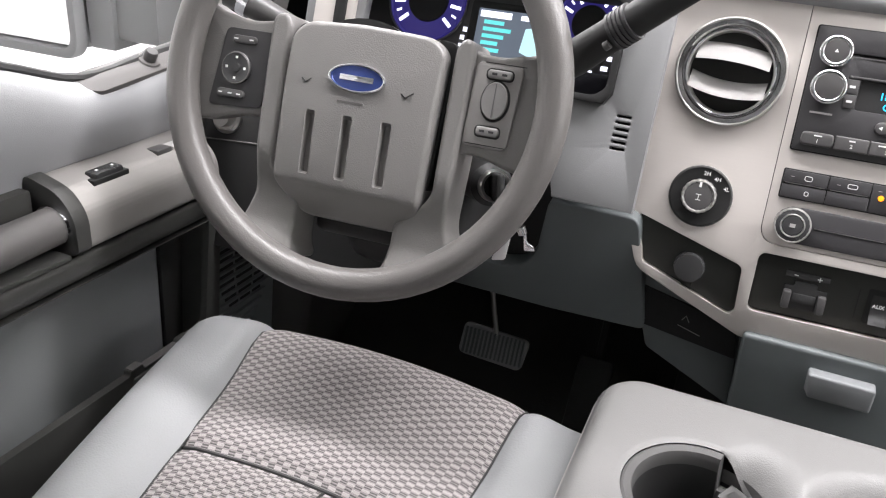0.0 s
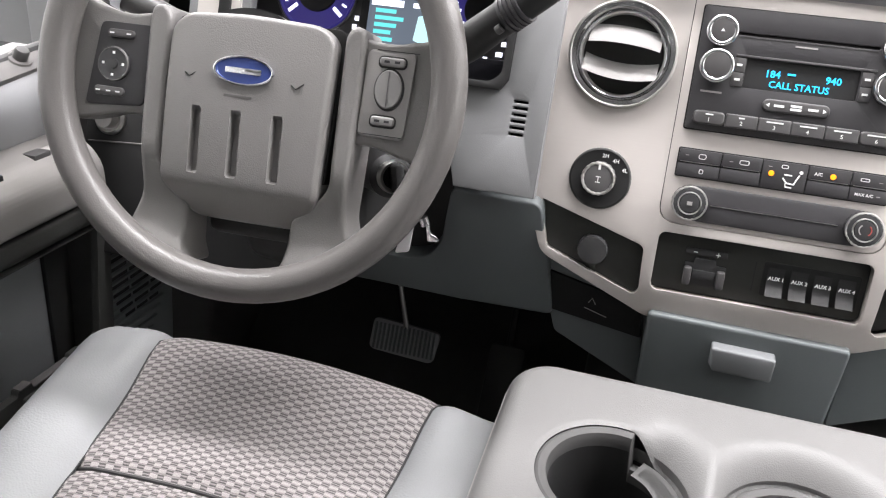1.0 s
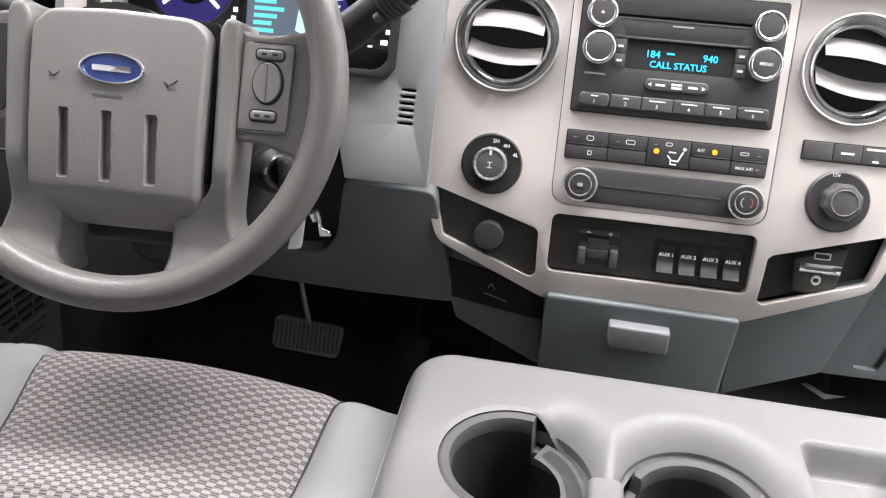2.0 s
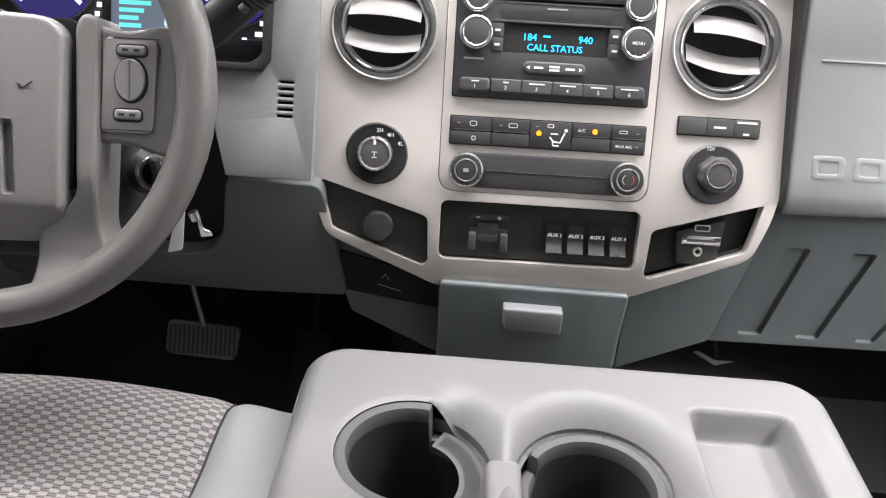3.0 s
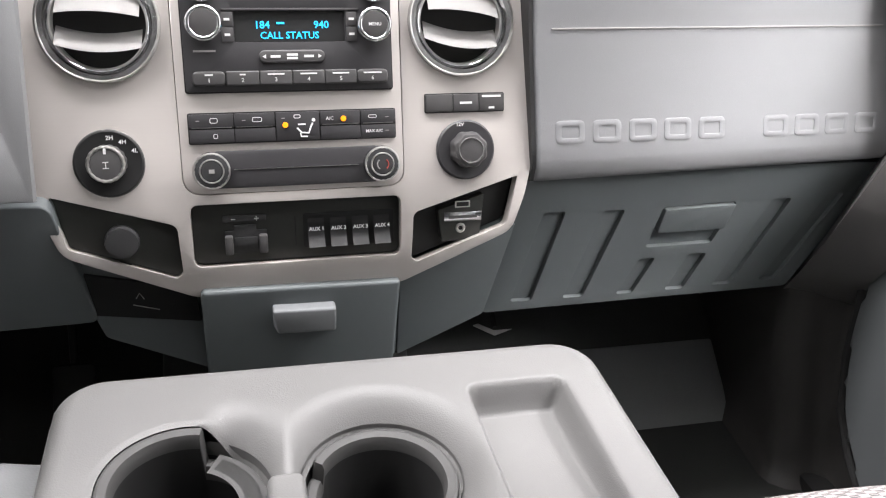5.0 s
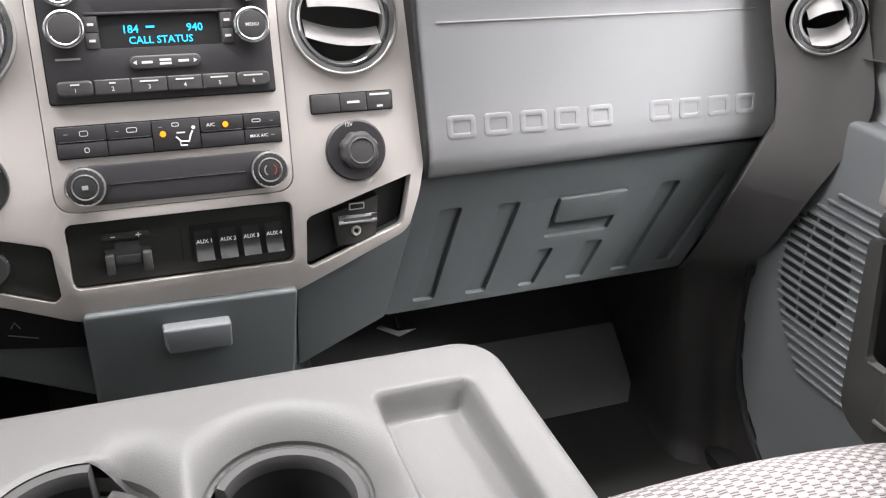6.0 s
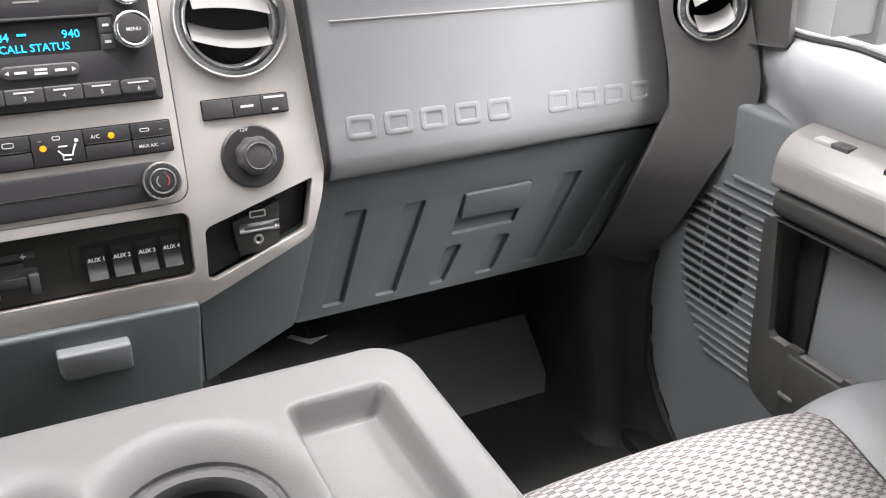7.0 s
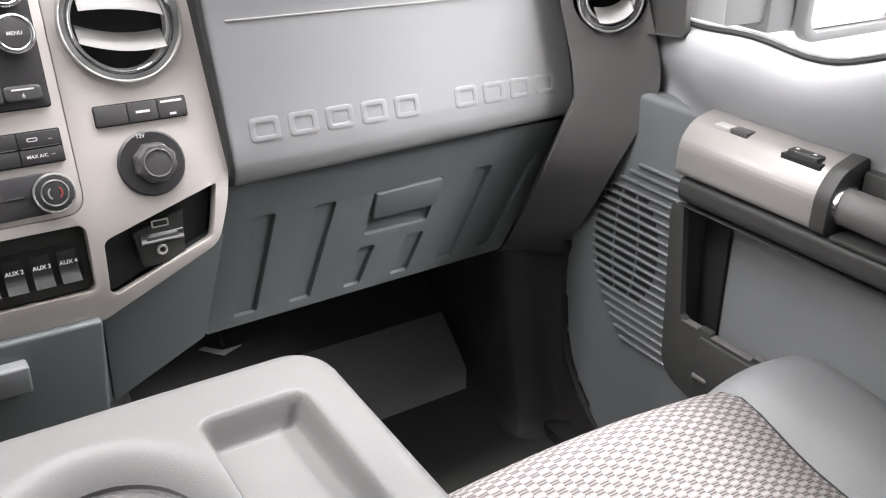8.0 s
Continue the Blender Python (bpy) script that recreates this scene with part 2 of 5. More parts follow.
def plate(outer, holes=(), z0=0.0, z1=0.006, r=0.0015, seg=2):
    """A flat plate with real openings, from z0 up to z1, its upper edges rounded."""
    bm = bmesh.new()
    for loop in (outer, *holes):
        vs = [bm.verts.new((x, y, z1)) for x, y in loop]
        for k in range(len(vs)):
            bm.edges.new((vs[k - 1], vs[k]))
    bmesh.ops.triangle_fill(bm, use_beauty=True, use_dissolve=False, edges=bm.edges[:])
    if not holes:
        bmesh.ops.dissolve_limit(bm, angle_limit=0.01, verts=bm.verts[:], edges=bm.edges[:])
    bmesh.ops.recalc_face_normals(bm, faces=bm.faces)
    if bm.faces and sum(f.normal.z for f in bm.faces) < 0:
        bmesh.ops.reverse_faces(bm, faces=bm.faces)
    rim = [e for e in bm.edges if len(e.link_faces) == 1]
    made = bmesh.ops.extrude_edge_only(bm, edges=rim)["geom"]
    for g in made:
        if isinstance(g, bmesh.types.BMVert):
            g.co.z = z0
    if r:
        bmesh.ops.bevel(bm, geom=rim, offset=r, segments=seg, profile=0.5, affect="EDGES", clamp_overlap=True)
    return bm


def cushion(outline, height, z0, r, nx, ny):
    """A moulded cover: a fine grid inside an outline, raised by height(x, y), its edge rounded by r, with a skirt down to z0."""
    pts = np.array(outline)
    nxt = np.roll(pts, -1, axis=0)
    low, high = pts[:, 1].min() + 1e-4, pts[:, 1].max() - 1e-4
    bm = bmesh.new()
    grid = []
    for j in range(ny + 1):
        y = low + (high - low) * (0.5 - 0.5 * math.cos(math.pi * j / ny)) * 0.5 + (high - low) * 0.5 * j / ny
        cut = (pts[:, 1] <= y) != (nxt[:, 1] <= y)
        a, b = pts[cut], nxt[cut]
        xs = a[:, 0] + (b[:, 0] - a[:, 0]) * (y - a[:, 1]) / (b[:, 1] - a[:, 1])
        row = []
        for i in range(nx + 1):
            u = 0.3 * (0.5 - 0.5 * math.cos(math.pi * i / nx)) + 0.7 * i / nx
            x = xs.min() + (xs.max() - xs.min()) * u
            p = np.array((x, y))
            d = nxt - pts
            k = np.clip(((p - pts) * d).sum(1) / (d * d).sum(1), 0, 1)
            away = np.hypot(*(pts + d * k[:, None] - p).T).min()
            fall = r - math.sqrt(max(0.0, r * r - max(0.0, r - away) ** 2))
            row.append(bm.verts.new((x, y, height(x, y) - fall)))
        grid.append(row)
    for a, b in zip(grid, grid[1:]):
        for i in range(nx):
            bm.faces.new((a[i], a[i + 1], b[i + 1], b[i]))
    ring = grid[0] + [row[-1] for row in grid[1:]] + grid[-1][-2::-1] + [row[0] for row in grid[-2:0:-1]]
    foot = [bm.verts.new((v.co.x, v.co.y, z0)) for v in ring]
    for k in range(len(ring)):
        bm.faces.new((ring[k - 1], foot[k - 1], foot[k], ring[k]))
    return bm


def lathe(profile, n=40):
    """Turns (radius, height) pairs about z."""
    bm = bmesh.new()
    rows = []
    for rad, h in profile:
        if rad < 1e-6:
            rows.append([bm.verts.new((0, 0, h))])
        else:
            rows.append([bm.verts.new((rad * math.cos(2 * math.pi * k / n), rad * math.sin(2 * math.pi * k / n), h)) for k in range(n)])
    for a, b in zip(rows, rows[1:]):
        for k in range(n):
            q = [a[k % len(a)], a[(k + 1) % len(a)], b[(k + 1) % len(b)], b[k % len(b)]]
            q = list(dict.fromkeys(q))
            if len(q) > 2:
                bm.faces.new(q)
    return bm


def tube(path, radii, n=14, closed=False, flat=1.0):
    """A round bar along points; radii: one or one per point."""
    bm = bmesh.new()
    pts = [Vector(p) for p in path]
    rows = []
    up = Vector((0, 0, 1))
    for k, p in enumerate(pts):
        a = pts[k - 1] if (closed or k) else p
        b = pts[(k + 1) % len(pts)] if (closed or k < len(pts) - 1) else p
        d = (b - a).normalized()
        s = d.cross(up)
        s = s.normalized() if s.length > 0.05 else d.cross(Vector((1, 0, 0))).normalized()
        t = s.cross(d)
        rad = radii[k] if isinstance(radii, (list, tuple)) else radii
        rows.append([bm.verts.new(p + s * rad * math.cos(2 * math.pi * i / n) + t * rad * flat * math.sin(2 * math.pi * i / n)) for i in range(n)])
    for k in range(len(rows) if closed else len(rows) - 1):
        a, b = rows[k], rows[(k + 1) % len(rows)]
        for i in range(n):
            bm.faces.new((a[i], a[(i + 1) % n], b[(i + 1) % n], b[i]))
    if not closed:
        bm.faces.new(rows[0])
        bm.faces.new(rows[-1])
    return bm


def sheet(f, us, vs, uv=None):
    """A surface of f(u, v) over two lists of values, with the cloth's lengths as its UVs."""
    bm = bmesh.new()
    rows = [[bm.verts.new(f(u, v)) for u in us] for v in vs]
    layer = bm.loops.layers.uv.new("UVMap") if uv else None
    for j in range(len(vs) - 1):
        for i in range(len(us) - 1):
            face = bm.faces.new((rows[j][i], rows[j][i + 1], rows[j + 1][i + 1], rows[j + 1][i]))
            if uv:
                for loop, (a, b) in zip(face.loops, ((i, j), (i + 1, j), (i + 1, j + 1), (i, j + 1))):
                    loop[layer].uv = uv(us[a], vs[b])
    return bm


def smooth01(t):
    t = max(0.0, min(1.0, t))
    return t * t * (3 - 2 * t)


def spread(a, b, n):
    return [a + (b - a) * k / (n - 1) for k in range(n)]


def profile_bar(points, axis_from, axis_to, r=0.0, seg=2):
    """A closed outline in (x, z) drawn out along y."""
    bm = bmesh.new()
    a = [bm.verts.new((x, axis_from, z)) for x, z in points]
    b = [bm.verts.new((x, axis_to, z)) for x, z in points]
    n = len(points)
    for k in range(n):
        bm.faces.new((a[k], a[(k + 1) % n], b[(k + 1) % n], b[k]))
    bm.faces.new(a)
    bm.faces.new(list(reversed(b)))
    if r:
        bmesh.ops.recalc_face_normals(bm, faces=bm.faces)
        bmesh.ops.bevel(bm, geom=bm.edges[:], offset=r, segments=seg, profile=0.5, affect="EDGES", clamp_overlap=True)
    return bm


def text_mesh(body, size, depth=0.0002, align="CENTER", weight=0.012):
    """Letters of the built-in font as a bmesh in the xy plane, centred at the origin."""
    cu = bpy.data.curves.new("letters", "FONT")
    cu.body, cu.size, cu.extrude, cu.align_x, cu.align_y = body, size, depth, align, "CENTER"
    cu.resolution_u, cu.offset = 2, size * weight
    ob = bpy.data.objects.new("letters", cu)
    me = bpy.data.meshes.new_from_object(ob)
    bpy.data.objects.remove(ob)
    bm = bmesh.new()
    bm.from_mesh(me)
    bpy.data.meshes.remove(me)
    return bm


def on_plane(y, z, lean, x=0.0):
    """Local x across, y up the slope, z towards the seats; lean: degrees the top tips forward."""
    a = radians(lean)
    m = Matrix(((1, 0, 0, x), (0, math.sin(a), -math.cos(a), y), (0, math.cos(a), math.sin(a), z), (0, 0, 0, 1)))
    return m


def at_xy(x, y, z=0.0):
    return Matrix.Translation((x, y, z))


def side_x(side):
    """Mirrors across the middle of the cab for side -1."""
    return Matrix.Diagonal((side, 1, 1, 1))


def xbar(points, x0, x1, r=0.0, seg=2):
    """A closed outline in (y, z) drawn out along x."""
    bm = profile_bar(points, x0, x1, r, seg)
    bm.transform(Matrix(((0, 1, 0, 0), (1, 0, 0, 0), (0, 0, 1, 0), (0, 0, 0, 1))))
    return bm


# local axes of the large panels: across, up the slope, towards the seats, and the foot; scaled and sheared to fit the
# camera's view
STACK = Matrix(((0.9905, -0.0135, 0, 0.004), (0.0037, 0.318, -0.9466, 0.8015), (0.0108, 0.934, 0.3223, 0.5004), (0, 0, 0, 1)))
FACE = Matrix(((1.0097, -0.0405, 0, 0.0059), (-0.0006, 0.0549, -0.9986, 0.7888), (-0.0111, 1.0466, 0.0523, 0.3974), (0, 0, 0, 1)))
UPPER = Matrix(((1.1081, -0.0653, 0.0675, -0.0415), (0.0769, 0.2568, -0.9642, 0.8211), (-0.0025, 0.9824, 0.2565, 0.6871), (0, 0, 0, 1)))
UPPER_SET = UPPER @ on_plane(0.8742, 0.677, 14.9).inverted()
PLQ = Matrix(((1.1189, -0.0663, 0.0675, -0.0391), (0.0733, 0.2606, -0.9642, 0.7938), (-0.019, 0.9968, 0.2565, 0.5838), (0, 0, 0, 1)))
GLOVE = Matrix(((1.1435, -0.1101, 0.0591, -0.0397), (0.0762, -0.1813, -0.9857, 0.807), (-0.0472, 1.0921, -0.1577, 0.5373), (0, 0, 0, 1)))
LEFT = Matrix(((0.9428, 0.0164, 0, -0.0139), (0.0013, 0.3088, -0.9466, 0.7611), (0.0038, 0.9072, 0.3223, 0.5403), (0, 0, 0, 1)))
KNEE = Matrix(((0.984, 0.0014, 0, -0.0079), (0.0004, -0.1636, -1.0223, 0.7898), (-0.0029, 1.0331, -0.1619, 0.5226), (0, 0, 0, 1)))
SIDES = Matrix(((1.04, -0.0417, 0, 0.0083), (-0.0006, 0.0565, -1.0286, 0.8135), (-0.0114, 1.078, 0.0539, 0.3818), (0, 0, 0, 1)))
CL = Matrix(((0.9473, 0.0171, 0, -0.013), (0.0032, 0.2954, -0.9511, 0.8477), (0.0097, 0.909, 0.309, 0.669), (0, 0, 0, 1)))
END = Matrix(((0.8915, -0.0651, -0.6435, 0.1077), (-0.7362, 0.2097, -0.757, 1.3246), (0.1436, 1.0289, 0.1136, 0.4422), (0, 0, 0, 1)))
DOOR_SET = {1: Matrix(((1, 0, 0, 0), (0, 0.9455, 0.1001, -0.0682), (0, -0.0302, 0.9797, 0.0656), (0, 0, 0, 1))),
            -1: Matrix(((1, 0, 0, 0), (0, 1.0334, 0.0547, -0.0287), (0, -0.0857, 0.9876, 0.0601), (0, 0, 0, 1)))}

# ---------------------------------------------------------------- room round the truck
tagged(finish("ground", box(-4, 4, -4.5, 5, -1.0, -0.9), CONCRETE), "pale sealed concrete floor of a showroom", "floor", kind="structure")
tagged(finish("ceiling", box(-4, 4, -4.5, 5, 3.2, 3.3), WALL_WHITE), "plain white showroom ceiling", "ceiling", kind="structure")
for nm, b in (("wall_north", (-4, 4, 5, 5.1)), ("wall_south", (-4, 4, -4.6, -4.5)), ("wall_east", (4, 4.1, -4.6, 5.1)), ("wall_west", (-4.1, -4, -4.6, 5.1))):
    tagged(finish(nm, box(*b, -1.0, 3.3), WALL_WHITE), "bright white painted showroom wall", "wall", kind="structure")

# ---------------------------------------------------------------- cab shell
cab = thing("truck_cab", (0, 0, -0.05), "white pickup truck cab with pale headliner and black floor", "cab", kind="structure")
part("floor", box(-0.86, 0.86, -1.05, 1.06, -0.10, -0.05), CARPET, cab, "black rubber floor covering")
part("tunnel", xbar([(-1.0, -0.05), (-1.0, 0.10), (0.80, 0.10), (1.10, 0.30), (1.28, 0.30), (1.28, -0.05)], -0.17, 0.17, 0.03, 3), CARPET, cab)
part("toe_board", xbar([(1.0, -0.06), (1.28, 0.16), (1.31, 0.16), (1.31, -0.10), (1.0, -0.10)], -0.86, 0.86), CARPET, cab)
part("firewall", box(-0.86, 0.86, 1.26, 1.32, -0.1, 0.86), DEEP_BLACK, cab)
part("headliner", box(-0.80, 0.80, -1.05, 0.58, 1.30, 1.34, 0.01), HEADLINER, cab)
# housing made up for the added fill lamp
part("fill_lamp_rim", plate(rrect(-0.15, 0.31, 0.40, 0.578, 0.02), [rrect(-0.125, 0.285, 0.425, 0.572, 0.004)], 1.290, 1.302, 0.003), HEADLINER, cab)
part("back_wall", box(-0.86, 0.86, -1.10, -1.05, -0.1, 0.86), DOOR, cab)
part("back_pillar", box(-0.86, -0.62, -1.10, -1.05, 0.80, 1.32), HEADLINER, cab)
part("back_pillar", box(0.62, 0.86, -1.10, -1.05, 0.80, 1.32), HEADLINER, cab)
# added out of view to stop light entering from the rear
part("rear_light_block", box(-0.64, 0.64, -1.085, -1.075, 0.84, 1.31, 0.002), LIGHT_BLOCK, cab, "unseen dark pane added behind the seats to block light")
for s in (-1, 1):
    part("side_light_block", box(min(s * 0.84, s * 0.848), max(s * 0.84, s * 0.848), -1.08, -0.41, 0.65, 1.24, 0.002), LIGHT_BLOCK, cab, "unseen dark pane added in the rear door to block light")
    part("roof_rail", box(min(s * 0.78, s * 0.86), max(s * 0.78, s * 0.86), -1.05, 0.58, 1.22, 1.34, 0.01), HEADLINER, cab)
    part("front_pillar", tube([(s * 0.875, 1.02, 0.66), (s * 0.865, 0.95, 0.80), (s * 0.80, 0.58, 1.28)], [0.05, 0.045, 0.04], 12), DASH_END, cab)
    part("centre_pillar", box(min(s * 0.80, s * 0.88), max(s * 0.80, s * 0.88), -0.42, -0.28, -0.05, 1.28, 0.01), HEADLINER, cab)
    part("rear_side", box(min(s * 0.83, s * 0.88), max(s * 0.83, s * 0.88), -1.10, -0.30, -0.1, 0.66), DOOR, cab)
    part("cowl_side", box(min(s * 0.875, s * 0.92), max(s * 0.875, s * 0.92), 0.90, 1.32, -0.1, 0.80), CARPET, cab)
    part("sill_plate", box(min(s * 0.80, s * 0.90), max(s * 0.80, s * 0.90), -0.4, 1.0, -0.10, -0.03, 0.01), RUBBER, cab)
    rows_k = ((0.745, 0.935, 0.30), (0.750, 0.930, 0.24), (0.757, 0.918, 0.16), (0.765, 0.905, 0.09), (0.772, 0.892, 0.03), (0.765, 0.865, -0.03), (0.740, 0.84, -0.06))
    bm = bmesh.new()
    rings_k = []
    for xk, yk, zk in rows_k:
        loop = [(xk + 0.02, yk + 0.30), (xk, yk + 0.02), (xk + 0.006, yk - 0.002), (xk + 0.03, yk - 0.022), (xk + 0.06, yk - 0.030), (0.840, yk - 0.045), (0.846, yk - 0.11), (0.875, yk - 0.11), (0.875, yk + 0.30)]
        rings_k.append([bm.verts.new((s * px, py, zk)) for px, py in loop])
    for ra, rb in zip(rings_k, rings_k[1:]):
        for q in range(len(ra) - 1):
            bm.faces.new((ra[q], ra[q + 1], rb[q + 1], rb[q]))
    bm.faces.new(rings_k[0])
    bmesh.ops.subdivide_edges(bm, edges=bm.edges[:], cuts=2, smooth=0.6, use_grid_fill=True)
    part("kick_trim", bm, KICK, cab, "dark umber moulded kick trim", 60)
part("cowl", box(-0.9, 0.9, 1.20, 1.45, 0.74, 0.80), BLACK, cab)
part("bonnet", box(-0.85, 0.85, 1.45, 2.6, 0.66, 0.78, 0.05, 3), BODY, cab)

# ---------------------------------------------------------------- dashboard
dash = thing("dashboard", (0, 1.0, 0.30), "grey moulded vinyl dashboard of a pickup truck", "dashboard")
part("dash_top", xbar([(0.873, 0.768), (0.882, 0.793), (0.94, 0.806), (1.26, 0.806), (1.26, 0.70), (0.903, 0.748)], -0.86, 0.86, 0.006, 3), DASH, dash)
part("dash_core", xbar([(0.93, 0.74), (1.26, 0.74), (1.26, 0.42), (0.93, 0.42)], -0.80, 0.80), DEEP_BLACK, dash)

# passenger side: padded upper panel and its seam
part("upper_panel", xbar([(0.889, 0.764), (0.875, 0.68), (0.842, 0.556), (0.838, 0.534), (0.842, 0.516), (0.858, 0.508), (0.94, 0.51), (0.94, 0.764)], 0.2695, 0.727, 0.007, 3), DASH, dash, m=UPPER_SET)
part("panel_seam", plate(soft([(0.290, -0.0009), (0.69, -0.0009), (0.69, 0.0009), (0.290, 0.0009)], 0.0006), z0=-0.003, z1=0.0012, r=0.0005), MARK_DIM, dash)
bpy.data.objects["panel_seam"].data.transform(UPPER)

# black strip standing in for the shaded gap between panel and bezel
part("edge_shade", xbar([(0.8895, 0.764), (0.8755, 0.68), (0.8425, 0.556), (0.8385, 0.534), (0.8425, 0.516), (0.8585, 0.508), (0.94, 0.51), (0.94, 0.764)], 0.2660, 0.2705), RUBBER, dash, m=UPPER_SET)

# driver side: panel round the instruments, with slots, and the knee panel
slots = [rrect(-0.2855, -0.2690, 0.0703 + k * 0.0073, 0.0729 + k * 0.0073, 0.0008, 2) for k in range(6)]
cluster_hole = soft([(-0.625, 0.1195), (-0.3075, 0.1205), (-0.2980, 0.1290), (-0.300, 0.235), (-0.62, 0.235)], 0.006)
part("instrument_panel", plate([(-0.340, 0.0035), (-0.2435, 0.0035), (-0.2470, 0.246), (-0.705, 0.246), (-0.705, 0.090), (-0.372, 0.090), (-0.356, 0.060)], [*slots, cluster_hole], -0.014, 0.0, 0.002), INSTR, dash, m=LEFT)
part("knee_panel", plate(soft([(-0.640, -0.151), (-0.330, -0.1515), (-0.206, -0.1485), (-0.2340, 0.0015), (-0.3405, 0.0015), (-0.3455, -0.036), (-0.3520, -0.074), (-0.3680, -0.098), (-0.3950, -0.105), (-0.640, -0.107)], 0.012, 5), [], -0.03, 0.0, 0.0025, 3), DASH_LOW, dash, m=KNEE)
part("lens_mask", plate(soft([(-0.420, 0.1185), (-0.306, 0.1195), (-0.2975, 0.128), (-0.2975, 0.150), (-0.420, 0.150)], 0.006), [], -0.016, -0.0018, 0.0008), LENS, dash, m=LEFT)
part("lens_edge", tube([(-0.345, 0.1200, -0.001), (-0.309, 0.1210, -0.001), (-0.2995, 0.1295, -0.001)], 0.0008, 6), STEEL, dash, m=LEFT)
part("slot_shade", box(-0.30, -0.258, 0.07, 0.14, -0.03, -0.016), DEEP_BLACK, dash, m=LEFT)

part("side_bezel", plate(soft([(-0.690, 0.148), (-0.634, 0.152), (-0.634, 0.242), (-0.690, 0.242)], 0.004), [], -0.004, 0.006, 0.0015), SATIN, dash, "satin taupe strip beside the instruments", m=LEFT)
# dark panel with the headlamp switch beside the column
part("headlamp_panel", plate(soft([(-0.812, -0.150), (-0.500, -0.150), (-0.500, 0.075), (-0.812, 0.075)], 0.012), [], -0.006, 0.030, 0.004, 3), BLACK, dash, "black panel with the headlamp switch", m=LEFT)
part("headlamp_seam", tube([(-0.806, -0.012, 0.030), (-0.52, 0.010, 0.030)], 0.0010, 6), DASH_END, dash, m=LEFT)
part("headlamp_switch", lathe([(0.021, 0), (0.021, 0.004), (0.018, 0.007), (0.016, 0.004), (0.013, 0.004), (0.012, 0.016), (0, 0.017)], 40), STEEL, dash, "round headlamp switch", m=LEFT @ at_xy(-0.776, 0.020, 0.030))

# ends of the dashboard
for s in (-1, 1):
    outline = soft([(0.688, 0.235), (0.6973, 0.134), (0.7076, 0.056), (0.7083, 0.007), (0.6990, -0.0111), (0.6779, -0.0587), (0.6050, -0.2306), (0.588, -0.272), (0.690, -0.272), (0.6990, -0.205), (0.7055, -0.188), (0.7523, -0.0761), (0.7854, -0.0136), (0.8017, 0.0176), (0.8040, 0.0486), (0.8004, 0.0792), (0.7915, 0.1304), (0.780, 0.235)], 0.016)
    bm = plate(outline, [ring(0.751, 0.134, 0.040)], -0.16, 0.0, 0.013, 5)
    bmesh.ops.subdivide_edges(bm, edges=[e for e in bm.edges if e.calc_length() > 0.03], cuts=4)
    for v in bm.verts:
        v.co.z -= 2.9 * max(0.0, -0.02 - v.co.y) ** 2
    part("dash_end", bm, CAP, dash, "umber-grey end cap of the dashboard", m=side_x(s) @ END)

# centre stack: satin bezel in two pieces
pocket_l = soft([(-0.2465, 0.0290), (-0.2400, 0.0275), (-0.1300, -0.0056), (-0.1255, -0.0100), (-0.1235, -0.0600), (-0.1300, -0.0650), (-0.1854, -0.0440), (-0.2335, -0.0259)], 0.004)
pocket_r = [(-x, y) for x, y in reversed(pocket_l)]
aux_hole = rrect(-0.1115, 0.1115, -0.0545, 0.0135, 0.008)
centre = soft([(-0.1165, 0.30), (-0.1165, 0.024), (0.1165, 0.024), (0.1165, 0.30)], 0.02, 6)
bezel_out = soft([(-0.264, 0.282), (-0.263, 0.045), (-0.256, 0.012), (-0.240, -0.034), (-0.132, -0.081), (-0.112, -0.0905), (0.112, -0.0905), (0.132, -0.081), (0.240, -0.034), (0.256, 0.012), (0.263, 0.045), (0.264, 0.282)], 0.012)
inner = [(x * 0.993, y + 0.0008 if y < 0.1 else 0.2805) for x, y in centre]
centre_hole = [(x, min(y, 0.2815)) for x, y in centre]
vent_l, vent_r = ring(-0.183, 0.1985, 0.0565), ring(0.183, 0.1985, 0.0565)
bezel = thing("centre_stack_bezel", (0, 0.80, 0.43), "satin taupe centre stack surround with round vent openings", "dash trim")
bm = plate(bezel_out, [centre_hole, vent_l, vent_r, pocket_l, pocket_r, aux_hole], -0.012, 0.004, 0.0028, 3)
bmesh.ops.subdivide_edges(bm, edges=[e for e in bm.edges if e.calc_length() > 0.012 and min(v.co.y for v in e.verts) < 0.02], cuts=4)
for v in bm.verts:
    v.co.z -= 2.2 * max(0.0, 0.014 - v.co.y) ** 2
part("surround", bm, SATIN, bezel, m=STACK)
part("centre_panel", plate(inner, [], -0.006, 0.0038, 0.0006), SATIN, bezel, m=STACK)
# near-black sheets put the gap's shade into colour beside and behind the bezel
part("side_return", plate([(-0.261, 0.03), (-0.250, 0.03), (-0.250, 0.27), (-0.261, 0.27)], [], -0.06, -0.010, 0.001), DEEP_BLACK, bezel, m=STACK)
part("side_return", plate([(0.250, 0.03), (0.261, 0.03), (0.261, 0.27), (0.250, 0.27)], [], -0.06, -0.010, 0.001), DEEP_BLACK, bezel, m=STACK)
part("shadow_gap", plate([(-0.2672, 0.045), (0.2672, 0.045), (0.2672, 0.282), (-0.2672, 0.282)], [], -0.03, -0.0065, 0), DEEP_BLACK, bezel, m=STACK)
part("backing", box(-0.255, 0.255, -0.06, 0.27, -0.075, -0.060), DEEP_BLACK, bezel, m=STACK)

